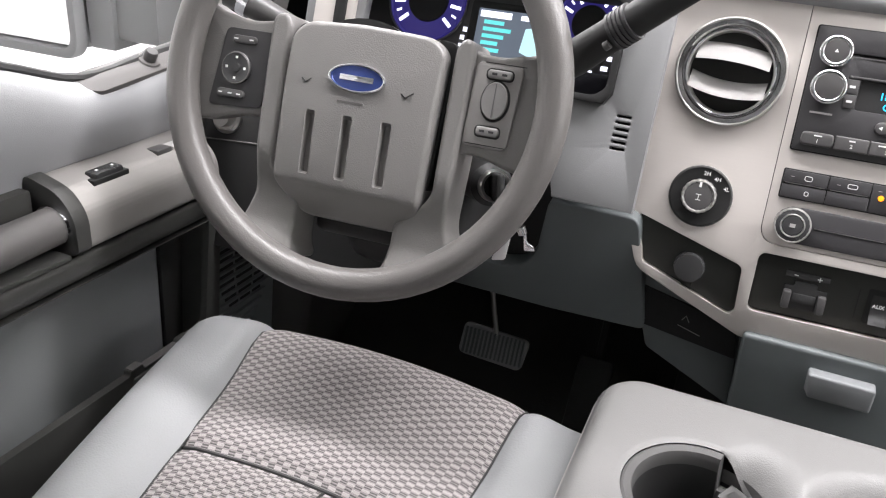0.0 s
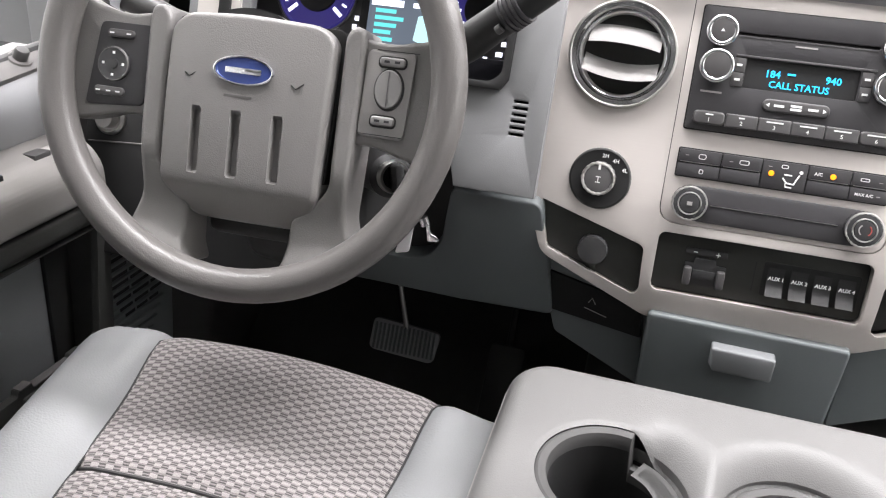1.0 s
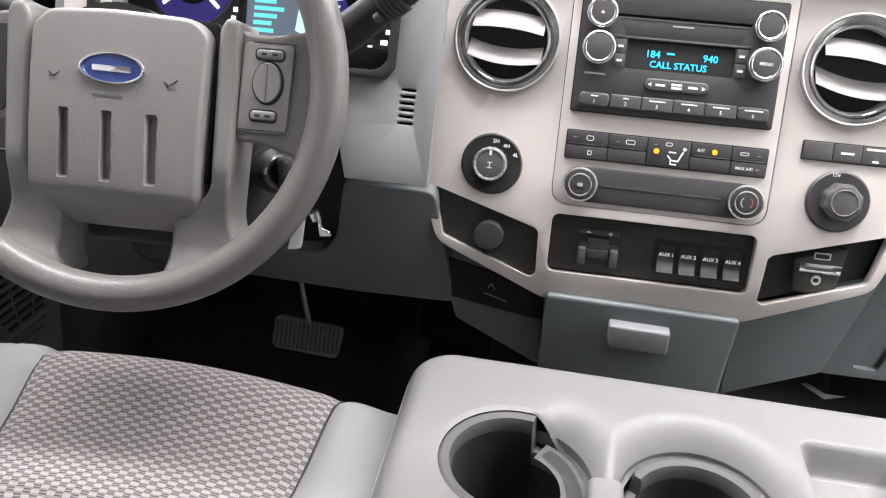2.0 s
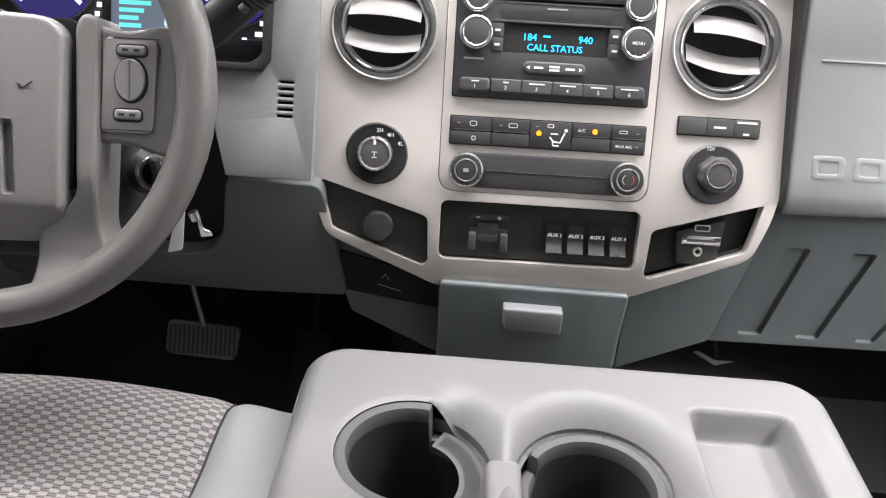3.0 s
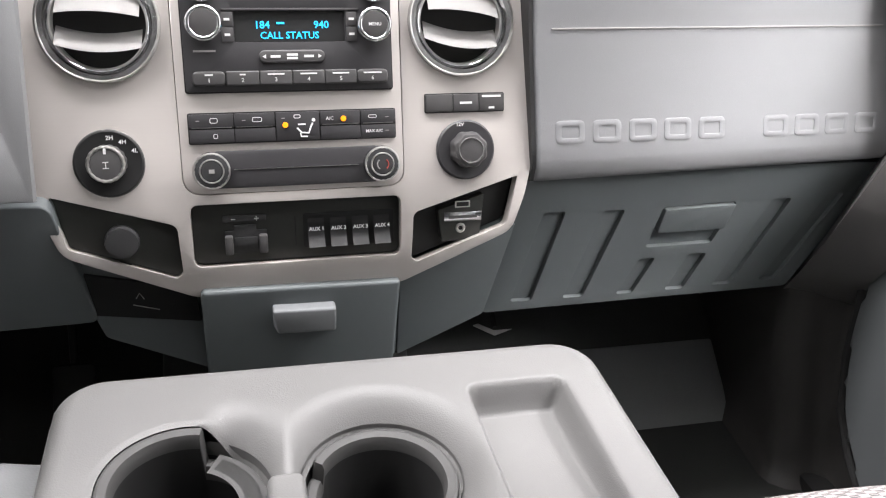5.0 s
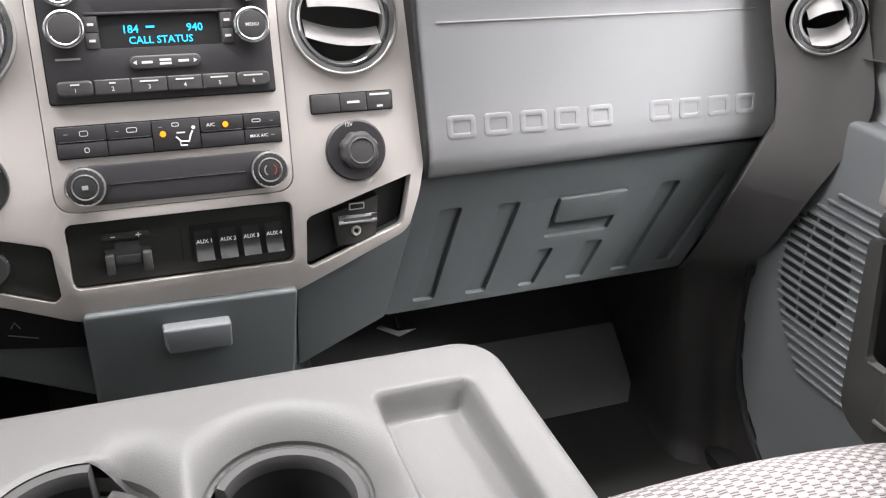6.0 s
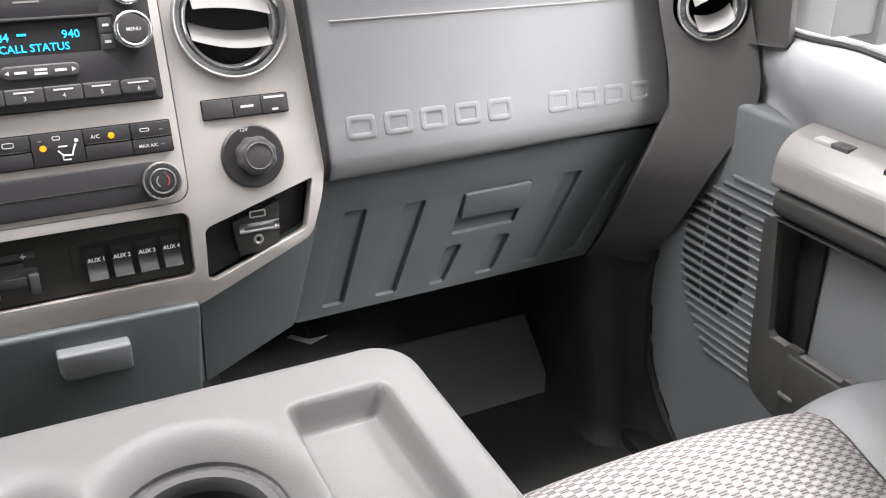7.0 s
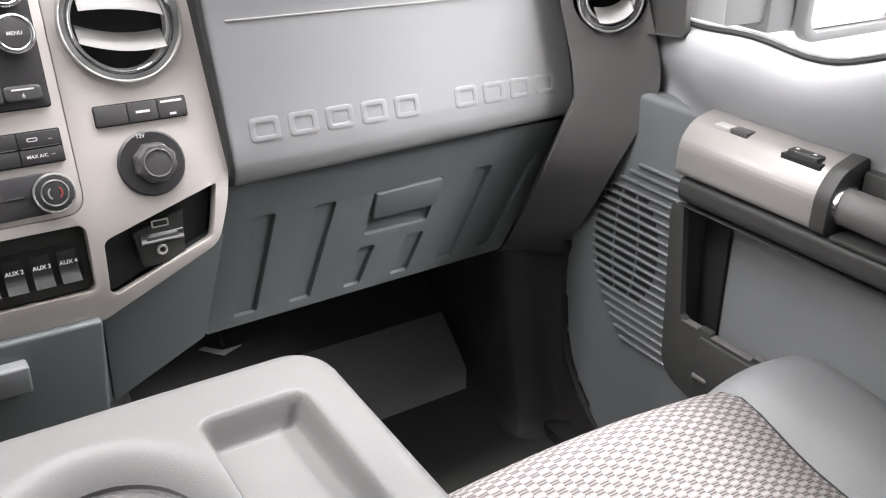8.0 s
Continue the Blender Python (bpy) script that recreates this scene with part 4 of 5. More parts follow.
# ---------------------------------------------------------------- air vents
def build_vent(base, tilt, label, r=0.0565):
    vent = thing("air_vent", tuple(base.translation), label, "air vent", "round dash vents")
    ring_bm = lathe([(r + 0.0015, -0.004), (r + 0.0015, 0.003), (r - 0.001, 0.0065), (r - 0.006, 0.0060), (r - 0.0092, 0.001), (r - 0.0105, -0.012)], 168)
    for v in ring_bm.verts:
        a = math.atan2(v.co.y, v.co.x)
        v.co.z += 0.00022 * math.sin(9 * a) * math.exp(-((math.hypot(v.co.x, v.co.y) - r + 0.003) / 0.004) ** 2) + 0.0006 * math.sin(5 * a + 1)
    part("chrome_ring", ring_bm, RING_DARK, vent, "polished chrome ring with bright edges, dark reflections put into its colour", m=base)
    part("outer_bead", torus(r, 0.0017, 84, 8), STEEL, vent, m=base @ at_xy(0, 0, 0.0058))
    part("inner_bead", torus(r - 0.0096, 0.0012, 72, 8), CHROME, vent, m=base @ at_xy(0, 0, 0.0008))
    part("barrel", lathe([(r - 0.0105, -0.002), (r - 0.0115, -0.03), (r - 0.02, -0.05), (0, -0.055)], 48), DEEP_BLACK, vent, m=base)
    turn = base @ Matrix.Rotation(radians(tilt), 4, "Z")
    part("inner_hoop", lathe([(r - 0.0105, -0.004), (r - 0.0105, 0.0), (r - 0.0123, 0.001), (r - 0.0133, -0.012)], 48), VANE, vent, m=base)
    ri = r - 0.0142
    for k, yc in enumerate((0.017, -0.013)):
        w = math.sqrt(max(0, ri * ri - yc * yc))
        bow = -0.006 if k else 0.003

        def vane(u, v):
            edge = 1 - abs(u) ** 3
            return (u * w, yc + v * (0.0085 if k == 0 else 0.008) + bow * (1 - u * u) + 0.0016 * v, 0.002 - 0.010 * v + 0.004 * edge)
        bm = sheet(vane, spread(-1, 1, 21), spread(-1, 1, 7))
        bmesh.ops.solidify(bm, geom=bm.faces[:], thickness=0.003)
        part("vane", bm, VANE, vent, "silver air vane", m=turn)
    for k, yc in enumerate((0.030, -0.034)):
        w = math.sqrt(max(0, ri * ri - yc * yc))
        part("vane", box(-w, w, yc - 0.002, yc + 0.002, -0.03, -0.012, 0.001), BLACK, vent, m=turn)
    return vent


for cx, tilt in ((-0.183, -3), (0.183, -7)):
    build_vent(STACK @ at_xy(cx, 0.1985, 0.004), tilt, "round chrome-ringed vent with two open silver vanes")
for s in (-1, 1):
    c = END @ Vector((0.751, 0.134, 0))
    base = Matrix.Translation((s * c.x, c.y, c.z)) @ Matrix.Rotation(radians(-s * 39), 4, "Z") @ on_plane(0, 0, 7)
    build_vent(base, 25, "round chrome vent in the end of the dashboard", 0.040)

# ---------------------------------------------------------------- radio
radio = thing("car_radio", tuple((STACK @ at_xy(0, 0.13, 0.004)).translation), "charcoal car radio with lit cyan display and chrome-ringed knobs", "radio")
RZ = 0.0085
part("fascia", plate(rrect(-0.1055, 0.1055, 0.1295, 0.2585, 0.003, 3), [rrect(-0.068, 0.071, 0.2318, 0.2350, 0.001, 2), rrect(-0.0545, 0.0575, 0.1785, 0.2095, 0.0015, 3)], 0.0, RZ, 0.0012), RADIO, radio, m=STACK)
part("gap", plate(rrect(-0.1070, 0.1070, 0.1280, 0.2600, 0.003, 3), [], 0.0, 0.0046, 0.0003), DEEP_BLACK, radio, m=STACK)
part("disc_slot", box(-0.0675, 0.0705, 0.2322, 0.2346, 0.0, 0.0050), DEEP_BLACK, radio, m=STACK)
part("slot_lip", bar(-0.066, 0.069, 0.2302, 0.2312, RZ, 0.0006), BUTTON, radio, m=STACK)
part("slot_lip", bar(-0.010, 0.012, 0.2252, 0.2268, RZ), MARK_DIM, radio, m=STACK)
disp = part("display", box(-0.0540, 0.0570, 0.1790, 0.2090, 0.0, 0.0062), DEEP_BLACK, radio, "black glass display with cyan segments", m=STACK)
part("display_brow", box(-0.066, 0.072, 0.2097, 0.2122, RZ - 0.001, RZ + 0.0014, 0.0006), BUTTON, radio, m=STACK)
DZ = 0.0064
word("clock_digits", "184", 0.0105, -0.0265, 0.1955, DZ, STACK, CYAN, disp)
word("clock_digits", "940", 0.0105, 0.0335, 0.1955, DZ, STACK, CYAN, disp)
word("display_text", "CALL STATUS", 0.0098, 0.001, 0.1850, DZ, STACK, CYAN, disp)
part("display_mark", bar(-0.012, -0.004, 0.1965, 0.1985, DZ), CYAN, disp, m=STACK)
for x, y, r, lab in ((-0.0845, 0.2340, 0.0150, "eject"), (0.0872, 0.2340, 0.0150, "tune"), (-0.0840, 0.1972, 0.0165, "volume"), (0.0868, 0.1948, 0.0165, "menu")):
    k = part("knob", knob_bm(r, 0.010 if r < 0.016 else 0.016, 0.86), KNOB_FACE, radio, "grey knob with chrome rim", m=STACK @ at_xy(x, y, RZ))
    part("knob_rim", torus(r * 0.92, 0.0027, 44, 10), CHROME, k, m=STACK @ at_xy(x, y, RZ + (0.008 if r < 0.016 else 0.0135)))
word("menu_mark", "MENU", 0.0048, 0.0868, 0.1948, RZ + 0.0162, STACK, PAINT_MARK, radio)
part("eject_mark", plate([(-0.0020, -0.0016), (0.0020, -0.0016), (0, 0.0018)], [], 0, 0.0003, 0), PAINT_MARK, radio, m=STACK @ at_xy(-0.0845, 0.2342, RZ + 0.0101))
for x0, x1 in ((-0.0670, -0.0555), (0.0590, 0.0700)):
    for y0, y1 in ((0.1790, 0.1932), (0.1940, 0.2085)):
        b = part("button", box(x0, x1, y0, y1, 0.004, RZ + 0.0010, 0.0006), BUTTON, radio, m=STACK)
        part("print", bar((x0 + x1) / 2 - 0.0028, (x0 + x1) / 2 + 0.0028, (y0 + y1) / 2 - 0.0012, (y0 + y1) / 2 + 0.0012, RZ + 0.0012), PAINT_MARK, b, m=STACK)
part("print", bar(-0.096, -0.074, 0.1692, 0.1712, RZ), MARK_DIM, radio, m=STACK)
seek = part("seek_bar", plate(rrect(-0.0315, 0.0355, 0.1575, 0.1705, 0.0063, 6), [], 0.004, RZ + 0.003, 0.0018, 3), BUTTON, radio, m=STACK)
for x0, x1, y0, y1 in ((-0.020, -0.010, 0.1628, 0.1652), (-0.0035, 0.0075, 0.1645, 0.1668), (-0.0035, 0.0075, 0.1610, 0.1633), (0.014, 0.024, 0.1628, 0.1652)):
    part("print", bar(x0, x1, y0, y1, RZ + 0.003), PAINT_MARK, seek, m=STACK)
for x, d in ((-0.0245, -1), (0.0285, 1)):
    part("arrow", plate([(0, -0.0022), (d * 0.0036, 0), (0, 0.0022)] if d > 0 else [(0, 0.0022), (d * 0.0036, 0), (0, -0.0022)], [], 0, 0.0004, 0), PAINT_MARK, seek, m=STACK @ at_xy(x, 0.164, RZ + 0.003))
edges = spread(-0.0990, 0.1010, 7)
for k in range(6):
    x0, x1 = edges[k] + 0.0003, edges[k + 1] - 0.0003
    pts = rrect(x0, x1, 0.1355, 0.1500, 0.0015, 3)
    if k in (0, 5):
        pts = soft([(x0, 0.1355), (x1, 0.1355), (x1, 0.1500), (x0, 0.1500)], 0.0058, 5)
    b = part("preset_button", plate(pts, [], 0.004, RZ + 0.0040, 0.0022, 3), BUTTON, radio, m=STACK)
    xc = (x0 + x1) / 2
    word("number", str(k + 1), 0.0058, xc, 0.1407, RZ + 0.0041, STACK, PAINT_MARK, b)
    w = (0.004, 0.003, 0.0085, 0.0085, 0.0085, 0.0095)[k]
    part("print", bar(xc - w, xc + w, 0.1456, 0.1471, RZ + 0.0040), PAINT_MARK, b, m=STACK)

# ---------------------------------------------------------------- climate controls
clim = thing("climate_panel", tuple((STACK @ at_xy(0, 0.03, 0.004)).translation), "charcoal climate control strip with two lit amber lamps and knobs", "climate control")
part("gap", plate(rrect(-0.1070, 0.1085, 0.0765, 0.1085, 0.002, 3), [], 0.0, 0.0046, 0.0003), DEEP_BLACK, clim, m=STACK)
CZ = 0.0078
cells = [(-0.1055, -0.0615), (-0.0605, -0.0195), (-0.0185, 0.0265), (0.0275, 0.0695), (0.0705, 0.1072)]
for k, (x0, x1) in enumerate(cells):
    split = k in (0, 1, 3, 4)
    rows = ((0.0778, 0.0918), (0.0928, 0.1072)) if split else ((0.0778, 0.1072),)
    for y0, y1 in rows:
        b = part("button", box(x0, x1, y0, y1, 0.004, CZ, 0.0007), RADIO, clim, m=STACK)
        if split and y0 > 0.09:
            part("bright_edge", bar(x0 + 0.002, x1 - 0.002, 0.0930, 0.0937, CZ - 0.0002, 0.0006), STEEL, b, m=STACK)
for x, y, w, h in ((-0.081, 0.1005, 0.008, 0.0055), (-0.080, 0.0845, 0.0045, 0.005), (-0.0375, 0.1005, 0.010, 0.0050), (0.0035, 0.1025, 0.007, 0.004), (0.083, 0.1005, 0.009, 0.0035)):
    outer = rrect(x - w / 2, x + w / 2, y - h / 2, y + h / 2, min(w, h) * 0.35, 3)
    hole = rrect(x - w / 2 + 0.0007, x + w / 2 - 0.0007, y - h / 2 + 0.0007, y + h / 2 - 0.0007, min(w, h) * 0.2, 3)
    part("symbol", plate(outer, [hole], CZ - 0.0004, CZ + 0.0003, 0), PAINT_MARK, clim, m=STACK)
word("mark", "A/C", 0.0050, 0.0375, 0.0995, CZ + 0.0001, STACK, PAINT_MARK, clim)
word("mark", "MAX A/C", 0.0045, 0.0845, 0.0848, CZ + 0.0001, STACK, PAINT_MARK, clim)
for x, y in ((-0.097, 0.1005), (-0.051, 0.1000), (-0.011, 0.1010), (0.0985, 0.0995), (0.0985, 0.0850)):
    part("dash_mark", bar(x - 0.0018, x + 0.0018, y - 0.0004, y + 0.0004, CZ), MARK_DIM, clim, m=STACK)
seat_fig = [(0.0030, 0.0905), (0.0075, 0.0855), (0.0150, 0.0850), (0.0170, 0.0905), (0.0195, 0.0955)]
part("symbol", tube([(x, y, CZ) for x, y in seat_fig], 0.0009, 6), PAINT_MARK, clim, m=STACK)
part("symbol", lathe([(0.0019, 0), (0.0019, 0.0004), (0, 0.0004)], 14), PAINT_MARK, clim, m=STACK @ at_xy(0.0205, 0.0985, CZ))
part("symbol", bar(0.004, 0.012, 0.0935, 0.0950, CZ), PAINT_MARK, clim, m=STACK)
part("symbol", tube([(0.0065, 0.0855, CZ), (0.0070, 0.0815, CZ), (0.0135, 0.0812, CZ)], 0.0008, 6), PAINT_MARK, clim, m=STACK)
for x, y in ((-0.0090, 0.0940), (0.0520, 0.0990)):
    part("amber_lamp", lathe([(0.0030, 0), (0.0028, 0.0009), (0, 0.0012)], 16), AMBER, clim, "glowing amber indicator lamp", m=STACK @ at_xy(x, y, CZ - 0.0002))
strip = part("knob_strip", plate(rrect(-0.088, 0.092, 0.0300, 0.0690, 0.008, 5), [], 0.0, 0.0070, 0.0016), RADIO, clim, m=STACK)
part("strip_line", bar(-0.064, 0.066, 0.0492, 0.0499, 0.0070, 0.0008), STEEL, strip, m=STACK)
for x in (-0.0862, 0.0902):
    k = part("knob", knob_bm(0.0192, 0.016, 0.88, 60, 20, 0.04), SWITCH, clim, "black ridged knob with bright ring", m=STACK @ at_xy(x, 0.0498, 0.004))
    part("knob_ring", torus(0.0176, 0.0014, 48, 8), STEEL, k, m=STACK @ at_xy(x, 0.0498, 0.0178))
    part("knob_ring", torus(0.0118, 0.0009, 40, 8), STEEL, k, m=STACK @ at_xy(x, 0.0498, 0.0201))
    part("knob_cap", lathe([(0.0105, 0), (0.0100, 0.0010), (0, 0.0016)], 30), SWITCH, k, m=STACK @ at_xy(x, 0.0498, 0.0200))
part("fan_mark", bar(-0.0890, -0.0834, 0.0478, 0.0518, 0.0217), MARK_DIM, clim, m=STACK)
part("heat_mark", tube([(0.0902 + 0.006 * math.cos(a), 0.0498 + 0.006 * math.sin(a), 0.0216) for a in spread(-0.9, 0.9, 8)], 0.0007, 6), material("red_print", (0.35, 0.05, 0.04), 0.6, bump=0), clim, m=STACK)
part("cool_mark", tube([(0.0902 + 0.006 * math.cos(a), 0.0498 + 0.006 * math.sin(a), 0.0216) for a in spread(2.2, 4.1, 8)], 0.0007, 6), MARK_DIM, clim, m=STACK)

# ---------------------------------------------------------------- four-wheel-drive knob, socket, small switches
four = thing("drive_mode_knob", tuple((STACK @ at_xy(-0.185, 0.025, 0.004)).translation), "round black four-wheel-drive selector with ridged knob", "knob")
part("dial", lathe([(0.0335, 0), (0.0335, 0.0022), (0.0320, 0.0036), (0.0285, 0.0026), (0, 0.0026)], 56), DEEP_BLACK, four, m=STACK @ at_xy(-0.1855, 0.0608, 0.0036))
part("dial_edge", torus(0.0335, 0.0011, 56, 8), RINGS, four, m=STACK @ at_xy(-0.1855, 0.0608, 0.0046))
k = part("knob", knob_bm(0.0190, 0.017, 0.90, 48, 16, 0.05), BUTTON, four, "grey ridged selector knob", m=STACK @ at_xy(-0.1865, 0.0615, 0.006))
part("knob_rim", knurled(0.0168, 0.0018, 18), STEEL, k, m=STACK @ at_xy(-0.1865, 0.0615, 0.0222))
part("pointer", box(-0.0013, 0.0013, 0.010, 0.0180, 0.0, 0.0010), PAINT_MARK, k, m=STACK @ at_xy(-0.1865, 0.0615, 0.0225))
for y in (0.003, -0.003):
    part("axle_mark", bar(-0.0028, 0.0028, y - 0.0004, y + 0.0004), PAINT_MARK, k, m=STACK @ at_xy(-0.1865, 0.0605, 0.0232))
part("axle_mark", bar(-0.0004, 0.0004, -0.003, 0.003), PAINT_MARK, k, m=STACK @ at_xy(-0.1865, 0.0605, 0.0232))
for body, x, y in (("2H", -0.1830, 0.0865), ("4H", -0.1710, 0.0820), ("4L", -0.1600, 0.0730)):
    word("mark", body, 0.0060, x, y, 0.0068, STACK, PAINT_MARK, four)

sock = thing("power_socket", tuple((STACK @ at_xy(0.186, 0.03, 0.004)).translation), "round grey twelve volt socket with ridged plastic cap", "power socket")
part("collar", lathe([(0.0330, 0), (0.0330, 0.003), (0.0310, 0.0050), (0.0220, 0.0042), (0, 0.0042)], 52), RADIO, sock, m=STACK @ at_xy(0.1855, 0.0606, 0.0036))
cap = part("cap", knob_bm(0.0205, 0.020, 0.86, 64, 8, 0.07), BUTTON, sock, "ridged socket cap", m=STACK @ at_xy(0.1868, 0.0612, 0.006))
part("cap_ring", torus(0.0135, 0.0009, 40, 8), RINGS, cap, m=STACK @ at_xy(0.1868, 0.0612, 0.0262))
word("mark", "12V", 0.0055, 0.1790, 0.0885, 0.0087, STACK, PAINT_MARK, sock)

haz = thing("traction_switch", tuple((STACK @ at_xy(0.186, 0.103, 0.004)).translation), "grey three-part button strip above the socket", "switch")
part("gap", plate(rrect(0.1408, 0.2310, 0.1015, 0.1225, 0.002, 3), [], 0.0, 0.0048, 0.0003), DEEP_BLACK, haz, m=STACK)
for x0, x1 in ((0.1420, 0.1720), (0.1726, 0.2014), (0.2020, 0.2298)):
    b = part("button", box(x0, x1, 0.1026, 0.1214, 0.003, 0.0072, 0.001), BUTTON, haz, m=STACK)
part("print", bar(0.1800, 0.1935, 0.1108, 0.1132, 0.0072), PAINT_MARK, haz, m=STACK)
part("print", bar(0.2050, 0.2265, 0.1175, 0.1198, 0.0072), PAINT_MARK, haz, m=STACK)
part("print", bar(0.2125, 0.2190, 0.1050, 0.1072, 0.0072), PAINT_MARK, haz, m=STACK)

# ---------------------------------------------------------------- brake controller and auxiliary switches
aux = thing("switch_panel", tuple((STACK @ at_xy(0, -0.05, -0.006)).translation), "recessed black panel with four auxiliary rocker switches", "switch panel")
AZ = -0.007
part("panel", plate(rrect(-0.1113, 0.1113, -0.0545, 0.0133, 0.008), [], -0.014, AZ, 0.0008), PANEL, aux, m=TILT)
part("divider", bar(-0.0040, -0.0030, -0.040, -0.006, AZ, 0.0003), DEEP_BLACK, aux, m=TILT)
part("switch_well", plate(rrect(0.0050, 0.1050, -0.0430, -0.0035, 0.003), [], AZ - 0.001, AZ + 0.0006, 0.0004), DEEP_BLACK, aux, m=TILT)
for k in range(4):
    x0 = 0.0085 + k * 0.0241

    def rocker(u, v):
        z = 0.0050 + 0.0115 * (1 - v) ** 2.0 - 0.002 * math.sin(v * math.pi)
        return (x0 + 0.0010 + u * 0.0176, -0.0385 + v * 0.0300, AZ + z)
    bm = sheet(rocker, [0, 0.04, 0.96, 1], spread(0, 1, 12))
    bmesh.ops.solidify(bm, geom=bm.faces[:], thickness=0.0055)
    sw = part("rocker", bm, SWITCH, aux, "glossy black rocker switch", m=TILT)
    word("mark", "AUX %d" % (k + 1), 0.0058, x0 + 0.0103, -0.0200, AZ + 0.0082, TILT, PAINT_MARK, sw)
tb = part("brake_controller", plate(rrect(-0.0800, -0.0340, -0.0090, -0.0015, 0.002), [], AZ, AZ + 0.0022, 0.0008), SWITCH, aux, m=TILT)
part("mark", bar(-0.0710, -0.0665, -0.0062, -0.0053, AZ + 0.0022), PAINT_MARK, tb, m=TILT)
part("mark", merge(bar(-0.0470, -0.0420, -0.0062, -0.0053, AZ + 0.0022), bar(-0.0449, -0.0441, -0.0083, -0.0032, AZ + 0.0022)), PAINT_MARK, tb, m=TILT)
sl = part("lever_housing", plate(soft([(-0.0770, -0.0440), (-0.0350, -0.0440), (-0.0335, -0.0180), (-0.0450, -0.0180), (-0.0450, -0.0120), (-0.0690, -0.0120), (-0.0690, -0.0180), (-0.0790, -0.0180)], 0.002), [], AZ, AZ + 0.0040, 0.0012), SWITCH, aux, m=TILT)
for x0, x1 in ((-0.0785, -0.0700), (-0.0430, -0.0340)):
    part("grip", box(x0, x1, -0.0430, -0.0225, AZ + 0.002, AZ + 0.0120, 0.002), BUTTON, sl, m=TILT)
part("grip", box(-0.0690, -0.0440, -0.0360, -0.0250, AZ + 0.002, AZ + 0.0070, 0.0012), SWITCH, sl, m=TILT)

# ---------------------------------------------------------------- angled pockets
left_pocket = thing("outlet_pocket", tuple((STACK @ at_xy(-0.18, -0.05, -0.01)).translation), "dark olive angled panel with a capped outlet", "outlet")
part("panel", plate([(x * 0.999, y) for x, y in pocket_l], [], -0.02, -0.0025, 0.0008), PANEL, left_pocket, m=TILT)
part("cap", knob_bm(0.0175, 0.016, 0.92, 40), SWITCH, left_pocket, "round outlet cap", m=TILT @ at_xy(-0.181, -0.021, -0.006))
part("cap_tab", box(-0.006, 0.006, -0.030, -0.014, 0.0, 0.004, 0.0015), PANEL, left_pocket, m=TILT @ at_xy(-0.181, -0.021, -0.006))
right_pocket = thing("media_pocket", tuple((STACK @ at_xy(0.18, -0.05, -0.01)).translation), "dark angled pocket with media socket box and silver badge", "media socket")
part("panel", plate([(x * 0.999, y) for x, y in pocket_r], [], -0.03, -0.016, 0.0006), DEEP_BLACK, right_pocket, m=TILT)
part("socket_box", plate(soft([(0.1605, -0.0455), (0.2045, -0.0452), (0.2095, 0.0085), (0.1560, -0.0080)], 0.002), [], -0.016, -0.004, 0.0015), PANEL, right_pocket, m=TILT)
part("badge", box(0.1625, 0.2065, -0.0220, -0.0112, -0.004, -0.0022, 0.0006), CHROME, right_pocket, "plain silver badge", m=TILT)
part("badge_mark", bar(0.168, 0.201, -0.0185, -0.0150, -0.0021, 0.0002), BUTTON, right_pocket, m=TILT)
part("usb_port", box(0.1765, 0.1915, -0.0048, 0.0005, -0.0045, -0.0030), DEEP_BLACK, right_pocket, m=TILT)
part("usb_rim", plate(rrect(0.1752, 0.1928, -0.0060, 0.0018, 0.001, 2), [rrect(0.1768, 0.1912, -0.0046, 0.0004, 0.0005, 2)], -0.004, -0.0028, 0.0002), STEEL, right_pocket, m=TILT)
part("jack", torus(0.0042, 0.0017, 30, 8), STEEL, right_pocket, "round steel audio jack", m=TILT @ at_xy(0.182, -0.0302, -0.0035))
part("jack_hole", lathe([(0.0030, 0), (0.0030, 0.0006), (0, 0.0006)], 20), DEEP_BLACK, right_pocket, m=TILT @ at_xy(0.182, -0.0302, -0.004))

# lower left pocket and drawer
lp = thing("card_pocket", (-0.165, 0.80, 0.38), "black recessed card pocket with a faint mark", "pocket")
part("panel", plate(soft([(-0.2165, -0.004), (-0.1085, -0.018), (-0.1125, 0.0205), (-0.2225, 0.0430)], 0.003), [], -0.006, 0.0, 0.0006), DEEP_BLACK, lp, m=SIDES)
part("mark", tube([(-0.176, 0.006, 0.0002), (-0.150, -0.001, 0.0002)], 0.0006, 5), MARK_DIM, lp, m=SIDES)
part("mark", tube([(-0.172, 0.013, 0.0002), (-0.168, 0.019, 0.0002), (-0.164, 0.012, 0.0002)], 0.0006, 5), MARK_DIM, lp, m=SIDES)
drawer = thing("storage_drawer", (0, 0.80, 0.32), "slate grey drawer front with block handle", "drawer")
part("front", plate(soft([(-0.1085, -0.085), (0.0985, -0.085), (0.1090, 0.0215), (-0.1060, 0.0200)], 0.006), [], -0.06, 0.008, 0.004, 4), DASH_LOW, drawer, m=FACE)
bm = box(-0.0335, 0.0345, -0.0265, 0.0015, 0.006, 0.024, 0.0030, 3)
for v in bm.verts:
    if v.co.z > 0.02 and v.co.y < -0.016:
        v.co.x += 0.003 if v.co.x < 0 else -0.001
part("handle", bm, HANDLE, drawer, "paler grey block handle", m=FACE)

# ---------------------------------------------------------------- embossed plaques on the padded panel
emb = thing("embossed_marks", (0.49, 0.846, 0.555), "row of raised plain embossed marks on the padded panel", "embossing")
